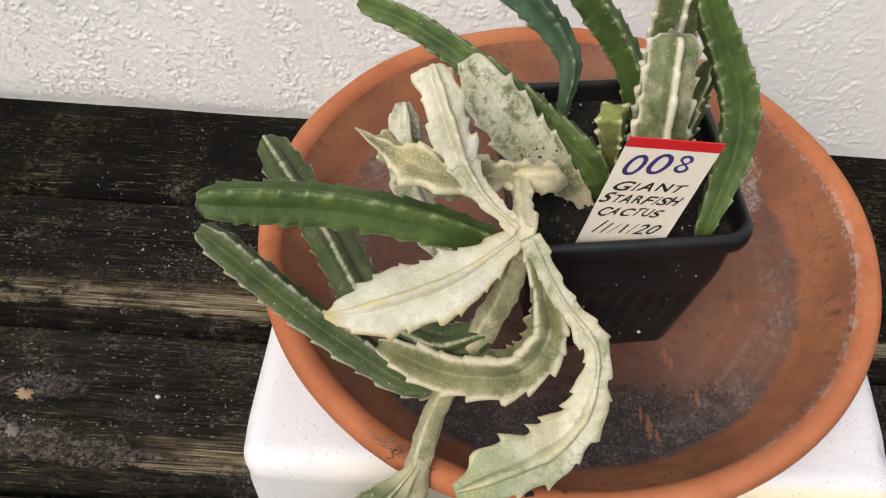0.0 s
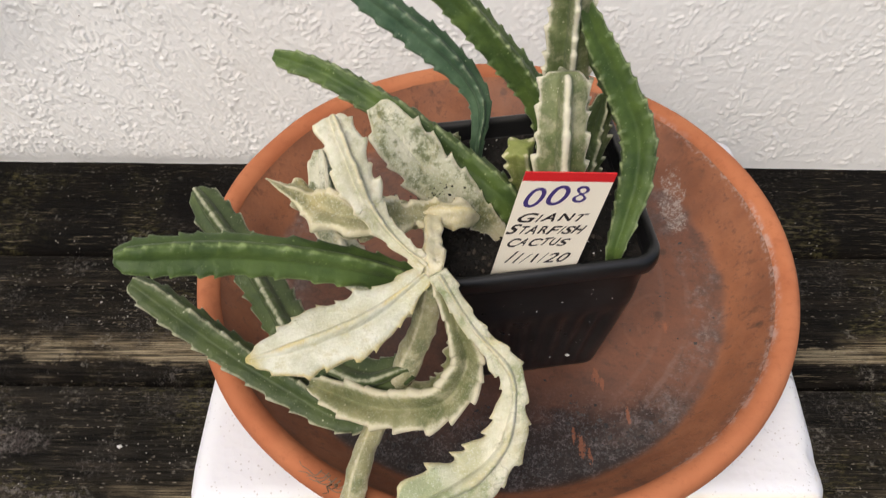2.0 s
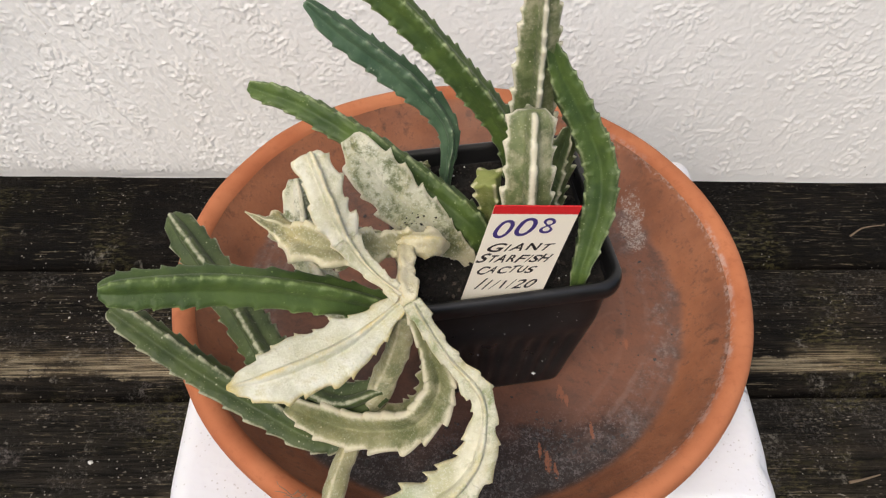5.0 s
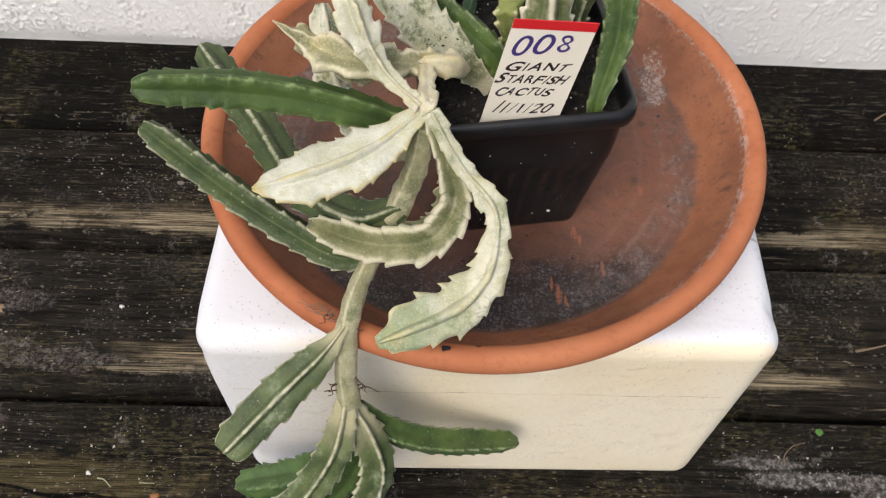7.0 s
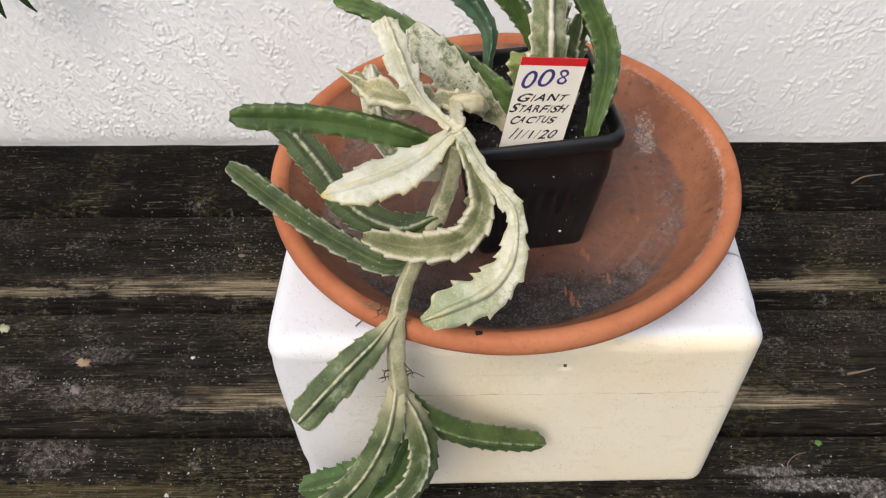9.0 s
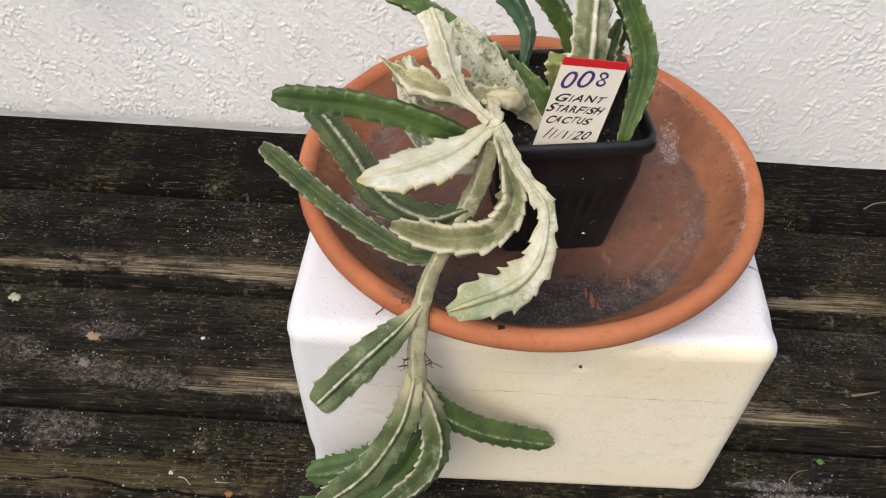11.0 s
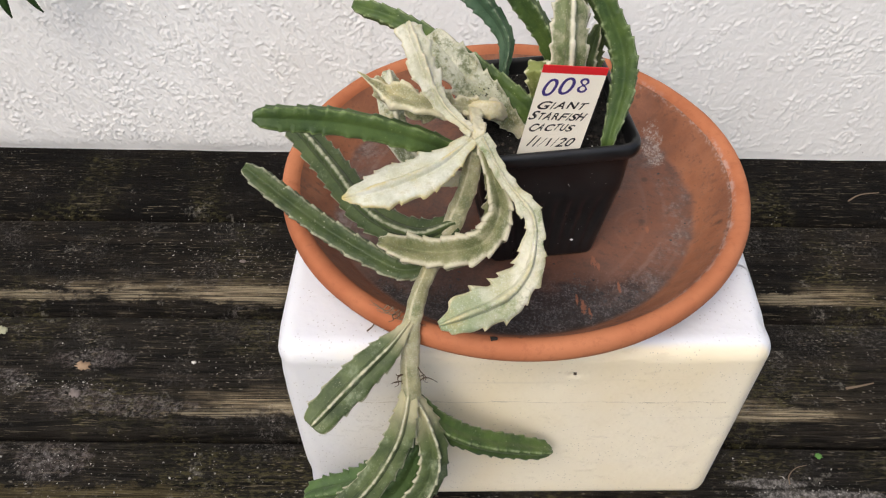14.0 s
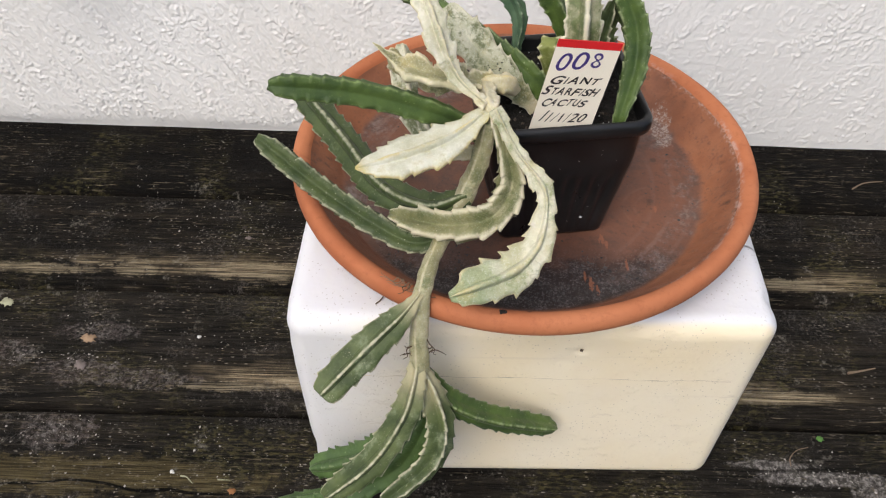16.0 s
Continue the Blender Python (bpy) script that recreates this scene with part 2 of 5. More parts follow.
    m.color(c)
    m.rough(m.range(blot, 0.3, 0.75, 0.6, 0.95))
    m.bump(grain, 0.9, 0.0020)
    m.bump(fibre, 0.6, 0.0008)
    m.bump(m.noise(260, 5, 0.75, co), 0.8, 0.0016)
    return m.m


def foam_material():
    m = Mat("aged_bounce_tinted_polystyrene", 0.55, coords="Object")
    n = m.normal()
    # front painted cream for age and warm bounce, fading left to bluish shade
    front = m.range(m.math("MULTIPLY", n[1], -1.0), 0.35, 0.8)
    blot = m.noise(14, 4, 0.6)
    fx = m.xyz()[0]
    age_and_bounce = m.range(m.math("ADD", fx, m.math("MULTIPLY", blot, 0.08)), -0.10, 0.03, 0.12, 1.0)
    front = m.math("MULTIPLY", front, age_and_bounce)
    c = m.mix(front, (0.77, 0.78, 0.82), m.mix(m.range(m.noise(6, 4), 0.35, 0.7), (0.82, 0.71, 0.50), (0.86, 0.79, 0.63)))
    line = m.range(m.noise(1.0, 3, 0.6, m.scaled((3, 3, 90))), 0.62, 0.72)
    c = m.mix(m.math("MULTIPLY", line, 0.26), c, (0.58, 0.50, 0.39))
    scuff = m.math("MULTIPLY", m.range(m.noise(1.0, 5, 0.75, m.scaled((30, 30, 120), (0, 0.12, 0))), 0.60, 0.70), m.range(m.noise(11, 3), 0.45, 0.62))
    c = m.mix(m.math("MULTIPLY", scuff, 0.34), c, (0.52, 0.45, 0.36))
    dots = m.math("MULTIPLY", m.range(m.cells(330), 0.2, 0.12), m.range(m.noise(45, 4, 0.7), 0.40, 0.54))
    c = m.mix(m.math("MULTIPLY", dots, 0.42), c, (0.30, 0.26, 0.22))
    m.color(c)
    m.b.inputs["Subsurface Weight"].default_value = 0.15
    m.b.inputs["Subsurface Radius"].default_value = (0.004, 0.004, 0.003)
    m.bump(m.cells(260), 0.22, 0.0006)
    gouge = m.math("MULTIPLY", m.range(m.noise(1.0, 5, 0.7, m.scaled((55, 55, 150), (0, -0.1, 0))), 0.58, 0.66), m.range(m.noise(16, 3), 0.46, 0.6))
    m.bump(m.math("MULTIPLY", gouge, -1.0), 0.45, 0.0014)
    m.bump(m.noise(1.0, 5, 0.65, m.scaled((60, 60, 110))), 0.18, 0.0014)
    m.bump(m.noise(18, 3, 0.6), 0.34, 0.005)
    pits = m.math("MULTIPLY", m.range(m.cells(140), 0.30, 0.05), m.range(m.noise(30, 2), 0.48, 0.6))
    m.bump(m.math("MULTIPLY", pits, -1.0), 0.2, 0.0010)
    return m.m


def rim_material():
    m = Mat("terracotta_rim", 0.8)
    m.b.inputs["Specular IOR Level"].default_value = 0.3
    c = m.mix(m.range(m.noise(18, 4), 0.3, 0.7), (0.400, 0.128, 0.055), (0.500, 0.185, 0.085))
    c = m.mix(m.math("MULTIPLY", m.range(m.noise(150, 5, 0.75), 0.5, 0.72), 0.5), c, (0.30, 0.095, 0.045))
    spot = m.math("MULTIPLY", m.range(m.cells(55), 0.14, 0.08), m.range(m.noise(21, 2), 0.56, 0.62))
    c = m.mix(m.math("MULTIPLY", spot, 0.8), c, (0.06, 0.03, 0.02))
    x, y, z = m.xyz()
    r = m.math("SQRT", m.math("ADD", m.math("MULTIPLY", x, x), m.math("MULTIPLY", y, y)))
    salt = m.math("MULTIPLY", m.math("MULTIPLY", m.range(r, 0.1496, 0.1474), m.range(m.noise(130, 5, 0.75), 0.42, 0.66)), m.range(m.noise(11, 3, 0.6), 0.47, 0.62))
    c = m.mix(m.math("MULTIPLY", m.math("MULTIPLY", salt, m.range(x, 0.05, 0.09)), 0.6), c, (0.55, 0.45, 0.42))
    m.color(c)
    m.bump(m.noise(420, 4, 0.75), 0.4, 0.0008)
    m.bump(m.noise(70, 3), 0.2, 0.001)
    return m.m


def bowl_material():
    m = Mat("stained_terracotta", 0.72)
    x, y, z = m.xyz()
    r = m.math("SQRT", m.math("ADD", m.math("MULTIPLY", x, x), m.math("MULTIPLY", y, y)))
    clay = m.mix(m.range(m.noise(26, 5, 0.65), 0.3, 0.7), (0.195, 0.072, 0.034), (0.320, 0.122, 0.056))
    brown = m.mix(m.range(m.noise(60, 7, 0.78), 0.30, 0.70), (0.070, 0.036, 0.026), (0.185, 0.080, 0.048))
    brown = m.mix(m.range(m.noise(16, 4, 0.6), 0.42, 0.66, 0.0, 0.55), brown, (0.205, 0.083, 0.045))
    onfloor = m.range(m.math("ADD", r, m.math("MULTIPLY", m.noise(60, 4), 0.008)), 0.1325, 0.1265)
    c = m.mix(onfloor, clay, brown)
    # dark runs and soot under the rim, mottling everywhere
    runs = m.math("MULTIPLY", m.range(m.noise(1.0, 5, 0.7, m.scaled((150, 150, 30))), 0.52, 0.66), m.range(m.noise(20, 3, 0.6), 0.44, 0.62))
    c = m.mix(m.math("MULTIPLY", m.math("MULTIPLY", runs, m.range(r, 0.128, 0.136)), 0.75), c, (0.085, 0.040, 0.024))
    mott = m.range(m.noise(210, 5, 0.75), 0.52, 0.70)
    c = m.mix(m.math("MULTIPLY", mott, 0.55), c, (0.062, 0.036, 0.028))
    marks = m.math("MULTIPLY", m.range(m.cells(75), 0.24, 0.10), m.range(m.noise(34, 3, 0.6), 0.52, 0.64))
    c = m.mix(m.math("MULTIPLY", marks, 0.6), c, (0.05, 0.028, 0.020))
    # salt fringe where the wall meets the rim
    fringe = m.math("MULTIPLY", m.range(m.math("ADD", r, m.math("MULTIPLY", m.noise(160, 4, 0.7), 0.004)), 0.1462, 0.1482), m.math("MULTIPLY", m.range(m.noise(14, 4, 0.65), 0.38, 0.54), m.range(x, 0.05, 0.09)))
    c = m.mix(m.math("MULTIPLY", m.math("MULTIPLY", fringe, m.range(m.noise(330, 4, 0.75), 0.45, 0.6)), 0.55), c, (0.50, 0.40, 0.37))
    # grey mineral band along the edge of the floor, and faint rings of dried water
    band = m.math("MULTIPLY", m.range(r, 0.100, 0.112), m.range(r, 0.1275, 0.1225))
    band = m.math("MULTIPLY", band, m.range(m.noise(36, 6, 0.75), 0.42, 0.64))
    c = m.mix(m.math("MULTIPLY", band, 0.62), c, m.mix(m.range(m.noise(300, 4, 0.75), 0.42, 0.62), (0.095, 0.075, 0.065), (0.270, 0.235, 0.225)))
    dx, dy = m.math("SUBTRACT", x, 0.091), m.math("ADD", y, 0.028)
    rr = m.math("ADD", m.math("SQRT", m.math("ADD", m.math("MULTIPLY", dx, dx), m.math("MULTIPLY", dy, dy))), m.math("MULTIPLY", m.noise(30, 3), 0.006))
    ring = m.math("MULTIPLY", m.range(m.math("SINE", m.math("MULTIPLY", rr, 820.0)), 0.45, 1.0), m.range(rr, 0.034, 0.022))
    c = m.mix(m.math("MULTIPLY", ring, m.range(m.noise(40, 4), 0.46, 0.66, 0.0, 0.16)), c, (0.30, 0.15, 0.095))
    tide = m.range(m.math("SINE", m.math("MULTIPLY", m.math("ADD", r, m.math("MULTIPLY", m.noise(18, 3), 0.010)), 520.0)), 0.5, 1.0)
    tide = m.math("MULTIPLY", m.math("MULTIPLY", tide, onfloor), m.range(r, 0.085, 0.105))
    c = m.mix(m.math("MULTIPLY", tide, m.range(m.noise(19, 4), 0.44, 0.66, 0.0, 0.18)), c, (0.34, 0.25, 0.21))
    lime = m.patch(x, y, 0.106, 0.058, 0.007, 0.020, m.noise(110, 5, 0.8))
    c = m.mix(m.math("MULTIPLY", lime, m.range(m.noise(420, 4, 0.8), 0.45, 0.60, 0.05, 0.7)), c, (0.48, 0.41, 0.36))
    # black silt that has settled at the low, front side
    silt = m.range(m.math("ADD", m.math("MULTIPLY", y, -1.0), m.math("MULTIPLY", m.noise(30, 6, 0.75), 0.12)), 0.116, 0.168)
    silt = m.math("MULTIPLY", silt, m.range(r, 0.130, 0.122))
    grit = m.mix(m.range(m.math("ADD", m.math("MULTIPLY", m.noise(620, 4, 0.85), 0.6), m.math("MULTIPLY", m.noise(140, 5, 0.8), 0.4)), 0.49, 0.62), (0.007, 0.006, 0.006), (0.130, 0.118, 0.122))
    c = m.mix(m.math("MULTIPLY", silt, 0.92), c, grit)
    # scratches down to the bare clay
    rag = m.noise(1.0, 5, 0.85, m.scaled((620, 260, 200), (0, 0, 0.25)))
    for cx, cy, rx, ry in ((0.0415, -0.100, 0.0016, 0.0070), (0.0450, -0.106, 0.0012, 0.0050), (0.0380, -0.094, 0.0010, 0.0040), (0.0515, -0.060, 0.0018, 0.0045), (0.0545, -0.064, 0.0010, 0.0035), (0.066, -0.083, 0.0010, 0.0050), (0.091, -0.028, 0.0014, 0.0036)):
        c = m.mix(m.math("MULTIPLY", m.patch(x, y, cx, cy, rx, ry, rag, 3.0), 0.6), c, (0.31, 0.112, 0.054))
    m.color(c)
    m.rough(m.range(m.noise(30, 3), 0.3, 0.7, 0.46, 0.80))
    m.bump(tide, 0.2, 0.0006)
    m.bump(m.noise(420, 4, 0.75), 0.45, 0.0009)
    m.bump(m.noise(70, 4), 0.3, 0.0015)
    return m.m


def pot_material():
    m = Mat("black_plastic", 0.42)
    c = m.mix(m.range(m.noise(30, 3), 0.35, 0.7), (0.006, 0.006, 0.007), (0.013, 0.013, 0.014))
    dust = m.math("MULTIPLY", m.range(m.noise(500, 4, 0.75), 0.6, 0.75), m.range(m.noise(25, 3), 0.5, 0.65))
    c = m.mix(m.math("MULTIPLY", dust, 0.35), c, (0.10, 0.085, 0.075))
    m.color(c)
    m.rough(m.range(m.noise(45, 4), 0.3, 0.7, 0.27, 0.5))
    m.bump(m.noise(600, 2), 0.1, 0.0004)
    return m.m


def soil_material():
    m = Mat("dark_potting_soil", 0.95)
    c = m.mix(m.range(m.noise(260, 5, 0.7), 0.35, 0.7), (0.004, 0.0035, 0.003), (0.020, 0.015, 0.012))
    c = m.mix(m.range(m.island(), 0.93, 0.97), c, (0.09, 0.07, 0.055))
    m.color(c)
    m.bump(m.noise(700, 5, 0.7), 0.6, 0.001)
    return m.m


def soil_bed_material():
    m = Mat("dark_soil_bed", 0.95)
    m.color(m.mix(m.range(m.noise(300, 5, 0.75), 0.35, 0.7), (0.004, 0.0035, 0.003), (0.018, 0.014, 0.011)))
    m.bump(m.noise(700, 5, 0.7), 0.7, 0.0012)
    return m.m


def grain_material(name, a, b, rough=0.85):
    m = Mat(name, rough)
    m.color(m.mix(m.math("ADD", m.math("MULTIPLY", m.island(), 0.7), m.math("MULTIPLY", m.noise(350, 4, 0.7), 0.45)), a, b))
    m.bump(m.noise(900, 2), 0.4, 0.0004)
    return m.m


def stem_material(name, dark, light, edge, lo, hi, patch, patch_lo, patch_hi, along=None, rough=0.6, dry=0.0):
    """Ribbed stem: flesh between the ribs, pale felted rib edges, and dry patches."""
    m = Mat(name, rough)
    rib = m.attr("rib")
    c = m.mix(m.range(m.noise(60, 4, 0.6), 0.3, 0.72), dark, light)
    fine = m.noise(520, 3, 0.7)
    c = m.mix(m.math("MULTIPLY", m.range(fine, 0.55, 0.75), 0.3), c, light)
    dots = m.math("MULTIPLY", m.range(m.cells(300), 0.16, 0.08), m.range(m.noise(90, 2), 0.5, 0.6))
    c = m.mix(m.math("MULTIPLY", dots, 0.7), c, edge)
    p = m.range(m.math("ADD", m.noise(70, 5, 0.7), m.math("MULTIPLY", m.noise(330, 3, 0.7), 0.25)), patch_lo, patch_hi)
    c = m.mix(p, c, patch)
    if along:
        c = m.mix(m.range(m.math("ADD", m.attr("along"), m.math("MULTIPLY", m.noise(80, 3), 0.2)), along[0], along[1]), c, along[2])
    e = m.range(m.math("ADD", rib, m.math("MULTIPLY", m.math("SUBTRACT", m.noise(300, 5, 0.75), 0.5), 0.9)), lo, hi)
    c = m.mix(e, c, edge)
    if dry:
        # yellow stains, thin dark splits and a papery crinkle
        stain = m.math("MULTIPLY", m.range(m.noise(48, 5, 0.7), 0.52, 0.70), 0.55 * dry)
        c = m.mix(stain, c, (0.46, 0.38, 0.15))
        pale = m.math("MULTIPLY", m.range(m.noise(900, 3, 0.75), 0.52, 0.68), 0.55 * dry)
        c = m.mix(pale, c, (0.72, 0.72, 0.63))
        gap = m.math("ABSOLUTE", m.math("SUBTRACT", m.noise(34, 3, 0.5), 0.5))
        split = m.math("MULTIPLY", m.range(gap, 0.008, 0.003), m.range(m.noise(60, 2), 0.54, 0.62))
        c = m.mix(m.math("MULTIPLY", split, 0.3 * dry), c, (0.20, 0.18, 0.08))
        m.bump(m.noise(260, 5, 0.75), 0.75 * dry, 0.0016)
        m.bump(m.math("MULTIPLY", split, -1.0), 0.5 * dry, 0.0010)
    else:
        # fine felt and pale pores
        pores = m.math("MULTIPLY", m.range(m.cells(620), 0.22, 0.10), m.range(m.noise(110, 3, 0.6), 0.46, 0.58))
        c = m.mix(m.math("MULTIPLY", pores, 0.35), c, edge)
        m.bump(m.noise(330, 4, 0.7), 0.4, 0.0009)
    m.color(c)
    m.b.inputs["Sheen Weight"].default_value = 0.07
    m.b.inputs["Sheen Roughness"].default_value = 0.5
    m.b.inputs["Subsurface Weight"].default_value = 0.08
    m.b.inputs["Subsurface Radius"].default_value = (0.002, 0.003, 0.001)
    m.bump(m.noise(650, 3, 0.7), 0.35, 0.0005)
    m.bump(m.noise(120, 4, 0.6), 0.5, 0.0014)
    return m.m


M_WALL, M_PLANK, M_FOAM = wall_material(), plank_material(), foam_material()
M_RIM, M_BOWL, M_POT, M_SOIL = rim_material(), bowl_material(), pot_material(), soil_material()
M_PERLITE = grain_material("perlite", (0.45, 0.43, 0.40), (0.75, 0.74, 0.71))
M_GRIT = grain_material("saucer_grit", (0.003, 0.003, 0.003), (0.085, 0.078, 0.080))
M_DEBRIS = grain_material("pale_grit", (0.09, 0.08, 0.07), (0.52, 0.49, 0.44))
M_DRYLEAF = grain_material("dry_leaf", (0.05, 0.03, 0.02), (0.34, 0.23, 0.14))
M_SCRAP = grain_material("rotted_leaf", (0.03, 0.024, 0.022), (0.20, 0.165, 0.15))
M_TWIG = grain_material("dry_twig", (0.10, 0.07, 0.045), (0.22, 0.16, 0.105))
M_ROOT = grain_material("dry_root", (0.05, 0.032, 0.02), (0.14, 0.09, 0.05))
M_SPROUT = grain_material("green_sprout", (0.05, 0.14, 0.025), (0.10, 0.24, 0.05))
M_MOSS = grain_material("pale_lichen", (0.17, 0.18, 0.09), (0.40, 0.40, 0.27))
M_ORANGE = grain_material("orange_scrap", (0.22, 0.09, 0.03), (0.34, 0.16, 0.06))
M_TAG = grain_material("cream_plastic", (0.85, 0.79, 0.66), (0.87, 0.82, 0.70), 0.4)
M_RED = grain_material("red_band", (0.62, 0.02, 0.025), (0.62, 0.02, 0.025), 0.4)
M_INK = grain_material("purple_ink", (0.045, 0.03, 0.16), (0.06, 0.04, 0.20), 0.5)
M_BLACKINK = grain_material("black_ink", (0.012, 0.011, 0.012), (0.02, 0.018, 0.02), 0.5)
M_LEAF = grain_material("dark_leaf", (0.03, 0.075, 0.02), (0.05, 0.10, 0.03), 0.45)

GREEN = stem_material("fresh_green_stem", (0.030, 0.064, 0.010), (0.084, 0.138, 0.024), (0.34, 0.40, 0.21), 0.62, 1.10, (0.11, 0.16, 0.06), 0.78, 0.97)
LIME = stem_material("bright_green_stem", (0.034, 0.076, 0.014), (0.078, 0.138, 0.034), (0.26, 0.33, 0.16), 0.75, 1.2, (0.11, 0.17, 0.06), 0.80, 0.97)
TEAL = stem_material("felted_green_stem", (0.024, 0.045, 0.008), (0.066, 0.094, 0.024), (0.42, 0.42, 0.29), 0.54, 1.02, (0.15, 0.19, 0.10), 0.70, 0.92)
BLUEGREEN = stem_material("blue_green_stem", (0.030, 0.074, 0.036), (0.086, 0.152, 0.084), (0.32, 0.37, 0.25), 0.70, 1.15, (0.12, 0.17, 0.10), 0.78, 0.96)
SILVER = stem_material("green_stem_with_pale_ribs", (0.032, 0.054, 0.012), (0.100, 0.132, 0.042), (0.52, 0.50, 0.35), 0.46, 0.98, (0.22, 0.26, 0.15), 0.62, 0.88, along=(0.48, 0.20, (0.40, 0.37, 0.22)))
PALE = stem_material("dried_cream_stem", (0.48, 0.43, 0.25), (0.72, 0.67, 0.50), (0.60, 0.51, 0.28), 0.50, 1.05, (0.34, 0.29, 0.13), 0.66, 0.84, dry=0.7)
FRESH = stem_material("glossy_green_stem", (0.028, 0.060, 0.008), (0.070, 0.118, 0.020), (0.23, 0.31, 0.11), 0.62, 1.14, (0.09, 0.15, 0.05), 0.82, 0.98)
LEAFY = stem_material("flattened_cream_stem", (0.45, 0.45, 0.32), (0.67, 0.67, 0.57), (0.58, 0.49, 0.22), 0.34, 0.95, (0.48, 0.46, 0.28), 0.62, 0.84, along=(0.98, 1.12, (0.50, 0.41, 0.14)), dry=0.8)
UPRIGHT = stem_material("upright_cream_stem", (0.46, 0.45, 0.30), (0.72, 0.70, 0.57), (0.66, 0.60, 0.40), 0.40, 0.95, (0.38, 0.38, 0.22), 0.60, 0.82, dry=0.8)
RIBBED = stem_material("green_stem_with_broad_cream_ribs", (0.058, 0.086, 0.024), (0.185, 0.215, 0.090), (0.64, 0.61, 0.47), 0.26, 0.80, (0.34, 0.33, 0.21), 0.56, 0.82)
STUB = stem_material("yellow_green_stem", (0.11, 0.14, 0.028), (0.24, 0.27, 0.075), (0.55, 0.52, 0.33), 0.42, 0.92, (0.40, 0.38, 0.20), 0.66, 0.86)
OLIVE = stem_material("olive_stem_with_cream_edges", (0.095, 0.110, 0.034), (0.245, 0.240, 0.115), (0.56, 0.52, 0.37), 0.18, 0.80, (0.36, 0.34, 0.21), 0.62, 0.86, dry=0.25)
CRINKLED = stem_material("crinkled_cream_stem", (0.22, 0.215, 0.090), (0.52, 0.48, 0.30), (0.62, 0.57, 0.38), 0.08, 0.60, (0.09, 0.10, 0.03), 0.60, 0.78, dry=0.9)
PALEGREEN = stem_material("half_dried_stem", (0.070, 0.080, 0.026), (0.17, 0.175, 0.075), (0.48, 0.44, 0.29), 0.42, 0.92, (0.38, 0.36, 0.23), 0.64, 0.86)
BLEACHED = stem_material("bleached_stem", (0.33, 0.34, 0.21), (0.62, 0.61, 0.48), (0.64, 0.61, 0.46), 0.2, 0.8, (0.13, 0.15, 0.065), 0.56, 0.72, along=(0.42, 0.24, (0.52, 0.48, 0.33)), dry=0.8)
WINGED = stem_material("cream_stem_with_green_hollows", (0.42, 0.41, 0.25), (0.70, 0.68, 0.54), (0.62, 0.56, 0.32), 0.35, 0.95, (0.24, 0.28, 0.13), 0.60, 0.84, along=(0.78, 1.15, (0.24, 0.30, 0.15)), dry=0.8)
WOODY = stem_material("tan_woody_stem", (0.26, 0.25, 0.12), (0.50, 0.47, 0.31), (0.52, 0.48, 0.32), 0.45, 1.0, (0.17, 0.19, 0.085), 0.62, 0.84, dry=0.6)

# ---- wall behind the deck, with trowelled relief ----
WALL_Y = 0.62


def wall_relief(u, v):
    s = u + v * 0.5 * -np.tanh((u - 0.08) / 0.22)
    left = sstep(0.12, -0.12, u)
    drag = fbm(s / 0.009, v / 0.050, 3, 1) * (0.35 + 0.65 * left)
    blob = fbm(u / 0.0048 + 0.5 * drag, v / 0.0058, 3, 2)
    calm = sstep(-0.12, 0.26, fbm(s / 0.022, v / 0.055, 3, 3))
    val = 0.45 * drag + 0.80 * blob
    h = 0.40 * sstep(0.00, 0.12, val) + 0.95 * np.exp(-((val - 0.10) / 0.070) ** 2)
    h = h * (0.34 + 0.66 * calm) + 0.30 * sstep(0.05, 0.22, drag)
    fine = fbm(s / 0.0045, v / 0.040, 3, 6)
    h = h + 0.55 * left * np.exp(-((fine - 0.10) / 0.09) ** 2)
    h = h + 0.10 * fbm(u / 0.003, v / 0.003, 2, 4)
    foot = sstep(0.003, 0.010 + 0.004 * left + 0.003 * np.sin(u * 23.0), v + 0.008 * drag)
    return (0.00100 + 0.00022 * left) * h * foot


